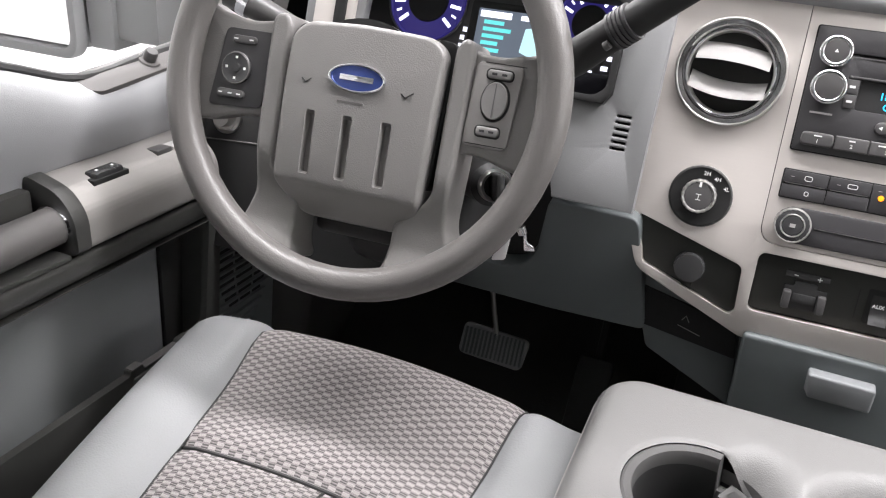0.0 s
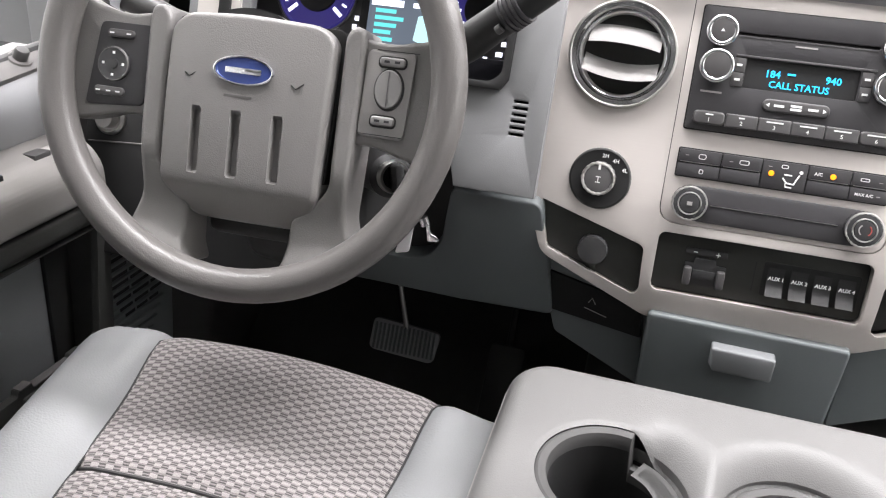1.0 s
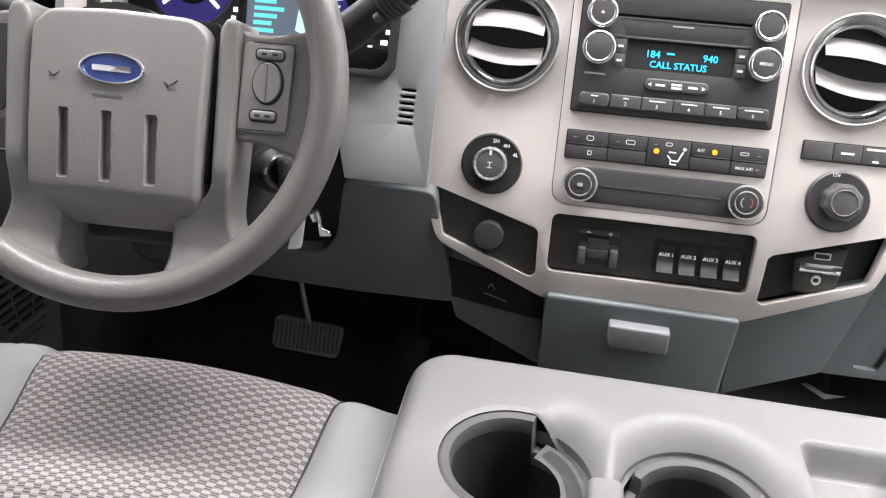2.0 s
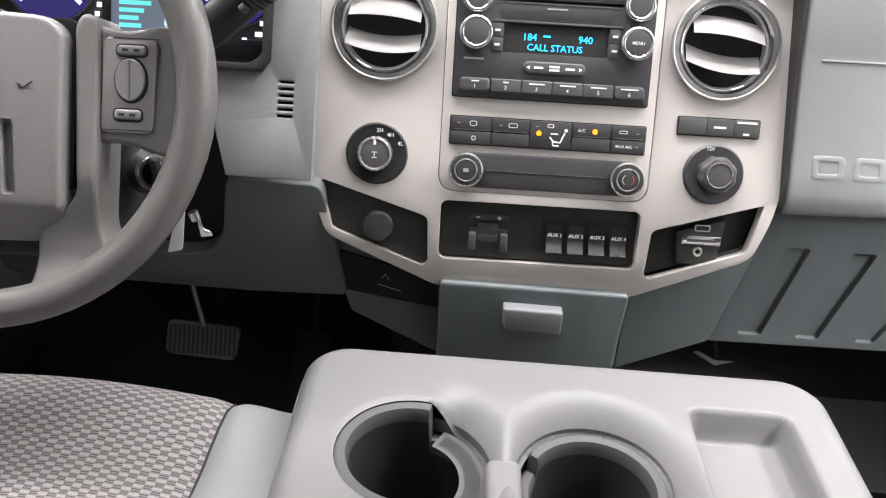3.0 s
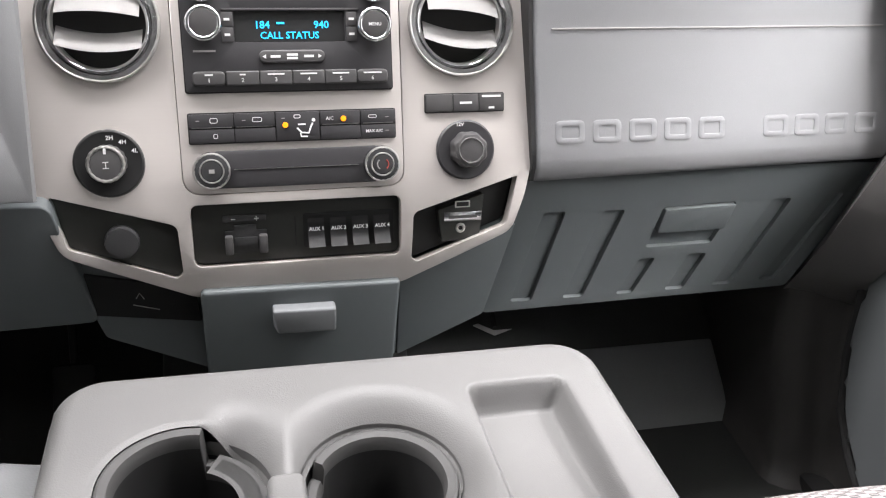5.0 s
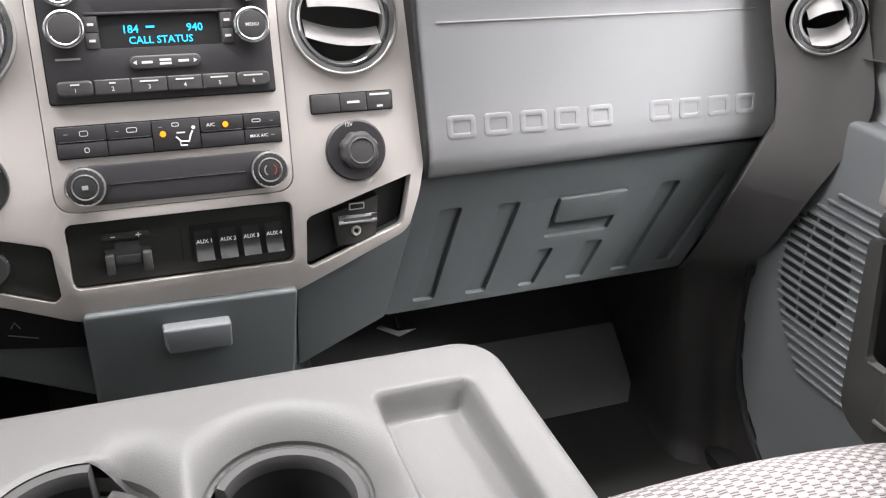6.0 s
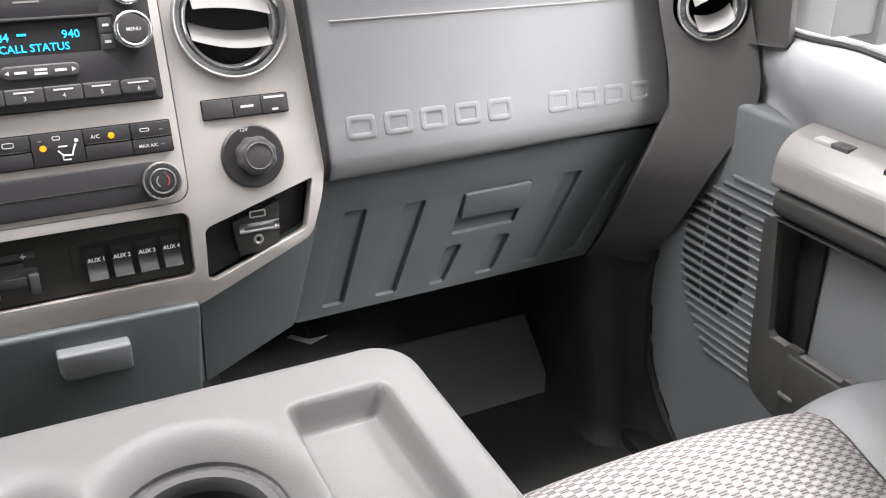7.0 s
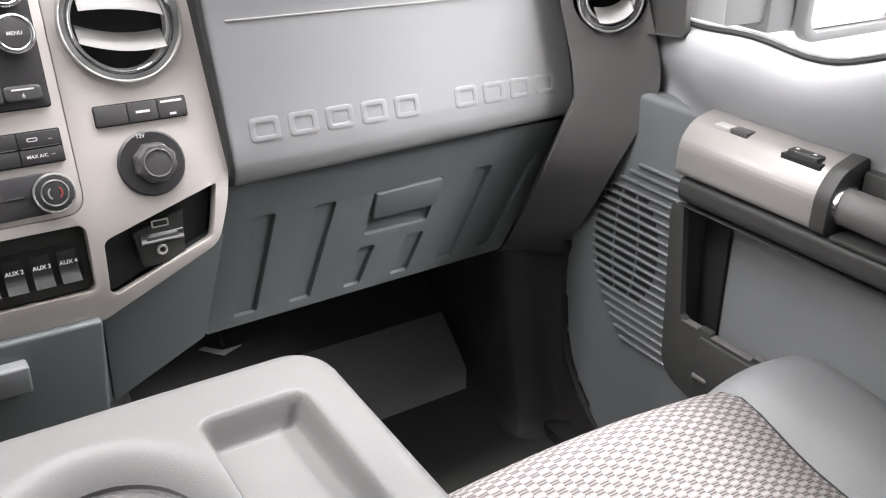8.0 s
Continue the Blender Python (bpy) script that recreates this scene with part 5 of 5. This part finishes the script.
for x0 in (0.2935, 0.3345, 0.3755, 0.4165, 0.4575, 0.5380, 0.5785, 0.6190, 0.6595):
    w = 0.0320
    part("raised_mark", plate(rrect(x0, x0 + w, -0.0125, 0.0125, 0.005, 4), [rrect(x0 + 0.0065, x0 + w - 0.0065, -0.0065, 0.0065, 0.002, 3)], -0.004, 0.0007, 0.0005), DASH, emb, m=PLQ)

# ---------------------------------------------------------------- steering wheel details
logo = part("badge", lathe([(1, -0.4), (1, 0.5), (0.96, 1.0), (0.90, 1.0), (0.88, 0.8), (0, 0.95)], 48), BLUE, wheel, "plain blue oval badge with bright rim", m=WM @ at_xy(0.0035, -0.0035, 0.0085) @ Matrix.Diagonal((0.0262, 0.0118, 0.0028, 1)))
part("badge_rim", tube([(0.0035 + 0.0258 * math.cos(2 * math.pi * k / 56), -0.0035 + 0.0115 * math.sin(2 * math.pi * k / 56), 0.0108) for k in range(56)], 0.0012, 8, True), CHROME, logo, m=WM)
part("badge_band", box(-0.0125, 0.0195, -0.0062, -0.0012, 0.0105, 0.0116, 0.0005), CHROME, logo, m=WM)
for x in (-0.0440, 0.0510):
    part("horn_mark", tube([(x - 0.006, -0.010, 0.0070), (x - 0.002, -0.013, 0.0072), (x + 0.001, -0.011, 0.0072), (x + 0.005, -0.008, 0.0070)], 0.0006, 5), BLACK, wheel, m=WM)
part("print", bar(-0.012, 0.013, -0.0262, -0.0240, 0.0098, 0.0004), DASH_END, wheel, m=WM)
# left pod: dark plate with a four-way pad and two rockers
PZ = -0.0118
podL = part("button_pod", plate(soft([(-0.152, -0.048), (-0.096, -0.044), (-0.090, 0.026), (-0.142, 0.026)], 0.006), [], PZ - 0.003, PZ + 0.0022, 0.001), RADIO, wheel, "dark button pod", m=WM)
PD = PZ + 0.0022
part("four_way_pad", lathe([(0.0150, 0), (0.0150, 0.0030), (0.0135, 0.0045), (0.0080, 0.0030), (0.0045, 0.0030), (0.0040, 0.0045), (0, 0.0048)], 40), SWITCH, podL, m=WM @ at_xy(-0.1255, -0.0105, PD))
part("pad_ring", torus(0.0142, 0.0007, 36, 6), RINGS, podL, m=WM @ at_xy(-0.1255, -0.0105, PD + 0.0036))
for dx, dy in ((0.0095, 0), (-0.0095, 0), (0, 0.0095), (0, -0.0095)):
    part("pad_mark", box(-0.0011, 0.0011, -0.0011, 0.0011, 0, 0.0005), PAINT_MARK, podL, m=WM @ at_xy(-0.1255 + dx, -0.0105 + dy, PD + 0.0036))
part("rocker", plate(rrect(-0.1335, -0.1085, 0.0125, 0.0195, 0.0033, 4), [], 0, 0.0036, 0.0012), BUTTON, podL, m=WM @ at_xy(0, 0, PD))
part("rocker", plate(rrect(-0.1425, -0.1140, -0.0385, -0.0305, 0.0038, 4), [], 0, 0.0036, 0.0012), BUTTON, podL, m=WM @ at_xy(0, 0, PD))
for x, y in ((-0.129, 0.016), (-0.113, 0.016), (-0.138, -0.0345), (-0.128, -0.0345), (-0.119, -0.0345)):
    part("print", bar(x - 0.002, x + 0.002, y - 0.0006, y + 0.0006, PD + 0.0036), PAINT_MARK, podL, m=WM)
# right pod: taupe plate with an oval switch and two small bars
podR = part("button_pod", plate(soft([(0.1005, -0.043), (0.1405, -0.043), (0.1440, 0.029), (0.1025, 0.029)], 0.006), [], PZ - 0.003, PZ + 0.0030, 0.0014), POD, wheel, "taupe button pod", m=WM)
PR = PZ + 0.0030
part("oval_switch", lathe([(1, 0), (1, 0.6), (0.94, 0.9), (0, 1.0)], 40), PODKEY, podR, "silver oval switch", m=WM @ at_xy(0.1235, -0.0025, PR) @ Matrix.Diagonal((0.0115, 0.0160, 0.0036, 1)))
part("oval_shadow", lathe([(1, 0), (1, 1), (0, 1)], 40), BLACK, podR, m=WM @ at_xy(0.1240, -0.0028, PR) @ Matrix.Diagonal((0.0130, 0.0176, 0.0007, 1)))
part("oval_split", box(0.1231, 0.1239, -0.0170, 0.0120, PR + 0.0030, PR + 0.0038), BUTTON, podR, m=WM)
for x0, x1, y0, y1 in ((0.1135, 0.1355, 0.0160, 0.0235), (0.1115, 0.1320, -0.0330, -0.0250)):
    part("switch_gap", plate(rrect(x0 - 0.0013, x1 + 0.0013, y0 - 0.0015, y1 + 0.0011, 0.0040, 4), [], 0, 0.0005, 0), BLACK, podR, m=WM @ at_xy(0, 0, PR))
    part("rocker", plate(rrect(x0, x1, y0, y1, 0.003, 4), [], 0, 0.0032, 0.0018, 3), PODKEY, podR, m=WM @ at_xy(0, 0, PR))
    for c in (0.3, 0.7):
        px, py = x0 + (x1 - x0) * c, (y0 + y1) / 2
        part("print", bar(px - 0.0022, px + 0.0022, py - 0.0010, py + 0.0010, PR + 0.0032), SWITCH, podR, m=WM)
part("pod_groove", bar(0.103, 0.139, -0.0412, -0.0405, PR, 0.0002), BLACK, podR, m=WM)
part("pod_groove", bar(0.110, 0.146, 0.0285, 0.0291, PR, 0.0002), BLACK, podR, m=WM)
# near-black sheet standing in for the shade between pad and spokes
part("pad_gap", plate(soft([(-0.050, -0.104), (0.052, -0.104), (0.0765, -0.090), (0.0815, 0.042), (-0.0725, 0.040), (-0.0725, -0.090)], 0.01), [], -0.034, -0.0150, 0.001), DEEP_BLACK, wheel, m=WM)

# ---------------------------------------------------------------- instrument cluster
cl = thing("instrument_cluster", (-0.46, 0.86, 0.66), "lit instrument cluster with violet dials and a cyan menu screen", "instrument cluster")
part("back_plate", box(-0.66, -0.29, -0.06, 0.13, -0.012, 0.0), RADIO, cl, m=CL)
for cx, cy, r in ((-0.553, 0.055, 0.052), (-0.345, 0.052, 0.042)):
    d = part("dial", lathe([(r, 0), (r, 0.002), (r * 0.96, 0.004), (r * 0.92, 0.0015), (r * 0.55, 0.001), (r * 0.5, 0.001), (0, 0.001)], 48), GAUGE, cl, "violet backlit dial", m=CL @ at_xy(cx, cy, 0))
    part("dial_hub", lathe([(r * 0.52, 0), (r * 0.50, 0.003), (0, 0.004)], 40), DEEP_BLACK, d, m=CL @ at_xy(cx, cy, 0.001))
    for k in range(17):
        a = radians(-40 + k * 260 / 16)
        m = CL @ at_xy(cx, cy, 0.0018) @ Matrix.Rotation(a, 4, "Z")
        part("tick", box(r * (0.60 if k % 2 == 0 else 0.72), r * (0.87 if k % 2 == 0 else 0.85), -r * (0.040 if k % 2 == 0 else 0.024), r * (0.040 if k % 2 == 0 else 0.024), 0, 0.0006), WHITE_LIT, d, m=m)
    part("dial_rim", torus(r * 1.01, 0.0016, 48, 6), BUTTON, d, m=CL @ at_xy(cx, cy, 0.002))
scr = part("menu_screen", box(-0.484, -0.396, -0.002, 0.055, 0.0, 0.004, 0.001), SCREEN_BASE, cl, "lit menu screen", m=CL)
part("screen_frame", plate(rrect(-0.492, -0.388, -0.008, 0.062, 0.004), [rrect(-0.483, -0.397, -0.001, 0.054, 0.002)], 0.0, 0.006, 0.001), DEEP_BLACK, scr, m=CL)
part("title_bar", bar(-0.480, -0.440, 0.044, 0.0515, 0.004), WHITE_LIT, scr, m=CL)
part("title_bar", bar(-0.428, -0.400, 0.045, 0.0505, 0.004), WHITE_LIT, scr, m=CL)
for k, w in enumerate((0.026, 0.036, 0.028, 0.022, 0.025)):
    y = 0.036 - k * 0.0082
    part("menu_line", bar(-0.474, -0.474 + w, y, y + 0.0048, 0.004), SCREEN_CYAN, scr, m=CL)
part("picture", plate(soft([(-0.423, 0.008), (-0.399, 0.000), (-0.399, 0.040), (-0.420, 0.036)], 0.001), [], 0.003, 0.0045, 0), SCREEN_PALE, scr, m=CL)
for x, y, w in ((-0.500, 0.006, 0.006), (-0.500, 0.016, 0.005), (-0.498, 0.026, 0.005), (-0.317, 0.004, 0.008), (-0.318, -0.006, 0.010), (-0.313, 0.016, 0.006), (-0.333, -0.003, 0.005)):
    part("warning_lamp", bar(x - w / 2, x + w / 2, y - 0.0026, y + 0.0026, 0.001), WHITE_LIT, cl, m=CL)
part("lens_edge", tube([(-0.345, -0.027, 0.004), (-0.325, -0.026, 0.004), (-0.312, -0.018, 0.004)], 0.0008, 6), STEEL, cl, m=CL)
part("hood_wall", plate([(-0.655, -0.012), (-0.300, -0.012), (-0.292, 0.0), (-0.292, 0.11), (-0.655, 0.11)], [soft([(-0.640, -0.004), (-0.312, -0.004), (-0.300, 0.006), (-0.302, 0.10), (-0.640, 0.10)], 0.006)], 0.0, 0.05, 0.001), DEEP_BLACK, cl, m=CL @ at_xy(0, -0.024, 0))

# ---------------------------------------------------------------- stalks, key, pedals
shift = thing("gear_lever", (-0.35, 0.66, 0.66), "dark grey column gear lever with ridged collar", "gear lever")
pts = [(-0.395, 0.690, 0.660), (-0.345, 0.672, 0.696), (-0.303, 0.660, 0.729), (-0.269, 0.65, 0.759), (-0.233, 0.65, 0.789), (-0.205, 0.65, 0.809)]
part("lever", tube(pts, [0.013, 0.015, 0.0165, 0.0150, 0.0145, 0.0120], 18), BLACK, shift)
for k in range(5):
    p = Vector(pts[3]).lerp(Vector(pts[4]), 0.02 + k * 0.085)
    part("collar_ridge", tube([p, p + Vector((0.0022, -0.0004, 0.0018))], 0.0170, 18), RADIO, shift)
part("button", tube([(-0.273, 0.636, 0.749), (-0.269, 0.6355, 0.7525)], 0.004, 12), BUTTON, shift)
part("tip", tube([(-0.209, 0.651, 0.806), (-0.200, 0.649, 0.812)], [0.012, 0.009], 14), CHROME, shift, "bright tip")
turn = thing("turn_signal_lever", (-0.53, 0.66, 0.66), "grey indicator stalk behind the steering wheel", "stalk")
part("stalk", tube([(-0.52, 0.695, 0.670), (-0.58, 0.688, 0.690), (-0.635, 0.680, 0.715), (-0.685, 0.675, 0.735)], [0.010, 0.012, 0.013, 0.015], 16), BUTTON, turn)
part("stalk_band", tube([(-0.660, 0.678, 0.724), (-0.670, 0.677, 0.7285)], 0.0158, 16), CHROME, turn)

key = thing("ignition_key", (-0.362, 0.655, 0.58), "ignition switch with bright ring and hanging keys", "key")
KM = Matrix.Translation((-0.370, 0.655, 0.591)) @ Matrix.Rotation(radians(38), 4, "Z") @ on_plane(0, 0, 15)
part("switch_ring", lathe([(0.0165, 0), (0.0165, 0.010), (0.0150, 0.014), (0.0120, 0.0125), (0.0115, 0.004)], 36), STEEL, key, m=KM)
part("key_head", plate(rrect(-0.0045, 0.0045, -0.015, 0.015, 0.004), [], 0.004, 0.030, 0.002), BLACK, key, m=KM)
part("switch_body", lathe([(0.022, -0.05), (0.022, 0.0), (0.0165, 0.006), (0, 0.006)], 32), BLACK, key, m=KM)
part("key_ring", tube([(-0.354 + 0.010 * math.cos(a), 0.645, 0.572 + 0.013 * math.sin(a)) for a in spread(0, 2 * math.pi, 25)[:-1]], 0.0009, 6, True), CHROME, key)
part("tag", plate(soft([(-0.011, 0.0), (0.004, 0.004), (0.010, 0.048), (0.004, 0.052)], 0.003), [], 0, 0.0016, 0.0005), PAINT_MARK, key, "white key tag", m=on_plane(0.655, 0.507, 0, -0.352))
part("spare_key", plate(soft([(0.0, 0.006), (0.012, 0.008), (0.009, 0.013), (0.003, 0.015), (0.001, 0.024), (-0.002, 0.024)], 0.002), [], 0, 0.002, 0.0005), CHROME, key, "bright metal key", m=on_plane(0.655, 0.521, 0, -0.329))
part("spare_key", tube([(-0.335, 0.654, 0.553), (-0.332, 0.654, 0.545)], 0.005, 10), CHROME, key)

# black block closing the hollow round the column, its shade put into the colour
tagged(finish("column_shade", box(-0.80, -0.33, 0.83, 0.86, 0.38, 0.64), BLACK), "black block carrying the shade of the hollow behind the steering column", "recess", kind="structure")

brake = thing("brake_pedal", (-0.4425, 0.95, 0.10), "wide ribbed grey rubber brake pedal on a steel arm", "pedal")
BP = on_plane(0.95, 0.190, 25, -0.4425)
part("pad", plate(soft([(-0.052, -0.024), (0.050, -0.029), (0.056, 0.020), (-0.050, 0.026)], 0.010), [], -0.006, 0.003, 0.003), TOE, brake, m=BP)
for k in range(15):
    x = -0.046 + k * 0.0066
    part("rib", box(x, x + 0.0034, -0.022, 0.019, 0.002, 0.0052, 0.0008), DASH_LOW, brake, m=BP)
part("arm", tube([(-0.440, 0.957, 0.205), (-0.452, 0.967, 0.250), (-0.468, 0.985, 0.31), (-0.475, 1.10, 0.52)], 0.0042, 10), STEEL, brake)
gas = thing("accelerator_pedal", (-0.29, 1.0, 0.0), "black rubber accelerator pedal", "pedal")
part("pad", plate(soft([(-0.028, -0.075), (0.026, -0.075), (0.030, 0.075), (-0.026, 0.075)], 0.010), [], -0.008, 0.004, 0.003), BLACK, gas, m=on_plane(0.99, 0.10, 32, -0.295))
part("arm", tube([(-0.293, 1.03, 0.15), (-0.29, 1.08, 0.30), (-0.29, 1.12, 0.45)], 0.006, 8), BLACK, gas)

# ---------------------------------------------------------------- cup holder inserts
for i, (cx, cy, r) in enumerate(CUPS):
    ins = part("cup_floor", lathe([(r - 0.018, -0.1225), (r - 0.030, -0.122), (0, -0.121)], 40), LINER_SHADE, con, m=at_xy(cx, cy, CON_Z))
# hinged arm lying in the open side of the left cup, and the bridge between the cups
def flap(u, v):
    a = radians(66 - 130 * u)
    cx, cy, r = CUPS[0]
    rr = r - 0.001 - (0.026 - 0.006 * u) * v
    return (cx + rr * math.cos(a), cy + rr * math.sin(a), CON_Z - 0.030 - 0.006 * u + 0.003 * v)
bm = sheet(flap, spread(0.0, 1, 28), spread(0, 1, 6))
bmesh.ops.solidify(bm, geom=bm.faces[:], thickness=0.014)
bmesh.ops.bevel(bm, geom=[e for e in bm.edges if e.is_boundary or e.calc_face_angle(0) > 0.8], offset=0.002, segments=2, affect="EDGES")
part("cup_arm", bm, LINER, con, "hinged grey arm in the cup")
bm = box(-0.0480, -0.0170, 0.380, 0.508, CON_Z - 0.060, CON_Z - 0.0150, 0.008, 4)
part("cup_bridge", bm, CONSOLE, con, "moulded bridge between the cups")
part("mould_mark", tube([(-0.1290, 0.5695, CON_Z - 0.0035), (-0.1240, 0.5655, CON_Z - 0.0035)], 0.0006, 5), DEEP_BLACK, con)

# ---------------------------------------------------------------- door details
for n, s in ((1, -1), (2, 1)):
    door = bpy.data.objects["door_%d" % n]
    mx = side_x(s) @ DOOR_SET[s]

    def put(name, bm, mat, label="", parent=None, door=door, mx=mx):
        return part(name, bm, mat, parent or door, label, m=mx)

    # speaker grille: long raised ribs, near-black bars standing in for shaded openings between the upper ones
    def rows(k):
        return 0.450 - k * 0.01335
    for k in range(21):
        z = rows(k)
        lo, hi = 0.690, 0.880 - 0.0022 * max(0, k - 11) ** 1.6
        if k < 6:
            hi = 0.800 + 0.016 * k
        put("grille_rib", box(0.7985, 0.806, lo, hi, z - 0.0022, z + 0.0022, 0.0012, 1), DOOR_LOW)
    for k in range(3, 15):
        z = rows(k) - 0.0067
        f = 1 - ((k - 8.6) / 6.9) ** 2
        half = 0.066 * math.sqrt(max(0.03, f))
        yc = 0.812
        cuts = [yc - half, yc - half * 0.36, yc + half * 0.36, yc + half]
        for a, b in zip(cuts, cuts[1:]):
            put("grille_slot", box(0.8018, 0.8045, a + 0.003, b - 0.003, z - 0.0026, z + 0.0026), DEEP_BLACK)
    put("door_edge_seal", tube([(0.812, 0.952, 0.34), (0.812, 0.944, 0.26), (0.812, 0.942, 0.17), (0.812, 0.926, 0.085), (0.812, 0.887, 0.028), (0.812, 0.84, -0.012), (0.812, 0.80, -0.05)], 0.007, 8), RUBBER)
    # pocket lip with catch
    put("lip_step", box(0.7385, 0.746, 0.515, 0.612, 0.215, 0.300, 0.004), DOOR_DARK)
    put("lip_catch", box(0.7355, 0.743, 0.590, 0.613, 0.2425, 0.2485, 0.0025), DASH_END)
    # paler strips along the lip put its highlight into colour
    for y0, y1, z in ((0.616, 0.643, 0.3062), (0.534, 0.5945, 0.3046), (0.5135, 0.531, 0.3116)):
        put("lip_glint", box(0.7408, 0.752, y0, y1, z - 0.001, z + 0.0016, 0.001), DASH_END)
    # near-black plate on the back panel, painting the shade in the pocket's front
    put("pocket_shade", box(0.790, 0.7965, 0.626, 0.665, 0.20, 0.4505, 0.001), DEEP_BLACK)
    # window switch and lock switch on the armrest
    well = put("switch_well", box(0.750, 0.771, 0.496, 0.546, 0.545, 0.5532, 0.001), DEEP_BLACK)
    sw = put("window_switch", box(0.752, 0.769, 0.502, 0.541, 0.547, 0.5590, 0.003), SWITCH, "black window switch")
    for y in (0.511, 0.533):
        put("print", box(0.7590, 0.7620, y - 0.0016, y + 0.0016, 0.5585, 0.5594), PAINT_MARK, "", sw)
    put("lock_switch", box(0.756, 0.777, 0.597, 0.621, 0.549, 0.5572, 0.001), BUTTON)
    put("lock_switch", box(0.756, 0.777, 0.622, 0.645, 0.549, 0.5566, 0.001), VANE)
    back = 0.012 if s > 0 else -0.006
    # pull handle
    put("bar_cap", tube([(0.757, 0.464 + back, 0.520), (0.757, 0.450 + back, 0.520)], 0.0215, 18), CHROME, "bright collar")
    put("bar_well", box(0.782, 0.798, -0.05, 0.454 + back, 0.488, 0.552, 0.003), DOOR_DARK)
    put("rear_shelf", box(0.736, 0.797, -0.26, 0.452 + back, 0.4865, 0.4925, 0.002), DOOR_DARK)
    # corner sail panel and lock plate
    bm = plate(soft([(0.748, 0.628), (0.99, 0.600), (0.99, 0.82), (0.765, 0.82)], 0.008), [], -0.010, 0.0, 0.002)
    bm.transform(Matrix(((0, 0, 1, 0.815), (1, 0, 0, 0), (0, 1, 0, 0), (0, 0, 0, 1))))
    put("sail_trim", bm, DOOR_DARK)

# driver's lock plate with knob
lock = thing("door_lock_plate", (-0.80, 0.60, 0.64), "grey sill plate with a round lock knob", "door lock")
LK = Matrix.Translation((-0.790, 0.640, 0.643)) @ Matrix.Rotation(radians(28), 4, "Y")
part("plate", plate(soft([(-0.020, -0.085), (-0.004, -0.095), (0.014, -0.070), (0.014, 0.11), (-0.020, 0.11)], 0.006), [], -0.004, 0.003, 0.0012), DASH_END, lock, m=LK)
part("knob_base", lathe([(0.013, 0), (0.012, 0.002), (0, 0.0025)], 30), DASH_END, lock, m=LK @ at_xy(-0.004, 0.022, 0.003))
part("knob", lathe([(0.0075, 0), (0.0078, 0.010), (0.0065, 0.0125), (0, 0.013)], 28), BUTTON, lock, m=LK @ at_xy(-0.004, 0.022, 0.004))

# ---------------------------------------------------------------- towing mirrors outside
for s in (-1, 1):
    mir = thing("wing_mirror", (s * 0.89, 0.86, 0.60), "grey towing mirror on a jointed arm outside the window", "mirror", "wing mirrors")
    mx = side_x(s) @ (Matrix(((1.207, 0, -0.1621, -0.0125), (0, 1, 0, 0), (0.0133, 0, 1.1037, -0.0627), (0, 0, 0, 1))) if s > 0 else
                      Matrix(((0.911, 0, -0.0405, 0.0734), (0, 1, 0, 0), (-0.0087, 0, 0.9547, 0.0321), (0, 0, 0, 1))))
    part("foot", box(0.885, 0.945, 0.80, 0.875, 0.595, 0.72, 0.010, 3), HOUSING, mir, m=mx)
    part("cap", box(0.88, 0.950, 0.795, 0.880, 0.715, 0.745, 0.008, 3), VANE, mir, m=mx)
    part("arm", box(0.94, 1.04, 0.81, 0.86, 0.615, 0.70, 0.006, 2), HOUSING, mir, m=mx)
    part("knuckle", box(1.03, 1.085, 0.80, 0.87, 0.60, 0.76, 0.008, 2), HOUSING, mir, m=mx)
    fr = plate(rrect(1.085, 1.33, 0.585, 0.98, 0.03, 5), [rrect(1.100, 1.315, 0.600, 0.965, 0.022, 5)], 0.0, 0.02, 0.004)
    turnm = Matrix(((1, 0, 0, 0), (0, 0, -1, 0.80), (0, 1, 0, 0), (0, 0, 0, 1)))
    part("housing_rim", fr, HOUSING, mir, m=mx @ turnm)
    part("housing", box(1.09, 1.325, 0.80, 0.90, 0.59, 0.975, 0.03, 3), HOUSING, mir, m=mx)
    part("mirror_glass", plate(rrect(1.102, 1.313, 0.602, 0.963, 0.02, 5), [], 0.004, 0.008, 0), MIRROR, mir, "silvered mirror glass", m=mx @ turnm)

# ---------------------------------------------------------------- footwell
# paler panel painting the lit patch of the passenger toe board
tagged(finish("toe_light_panel", xbar([(0.990, -0.058), (1.120, 0.045), (1.130, 0.030), (1.000, -0.072)], 0.46, 0.780, 0.006, 2), TOE), "slate panel on the passenger toe board, light put into its paler colour", "panel", kind="structure")
clip = thing("metal_bracket", (0.25, 0.95, 0.20), "bare metal bracket under the dashboard", "bracket")
part("bracket", plate(soft([(-0.03, 0.012), (0.0, -0.006), (0.028, 0.002), (0.0, 0.002), (-0.022, 0.014)], 0.001), [], 0, 0.002, 0), STEEL, clip, m=Matrix.Translation((0.292, 0.949, 0.219)) @ Matrix.Rotation(radians(35), 4, "X"))
part("stay", tube([(0.292, 0.949, 0.228), (0.285, 1.0, 0.29), (0.28, 1.1, 0.42)], 0.004, 8), BLACK, clip)
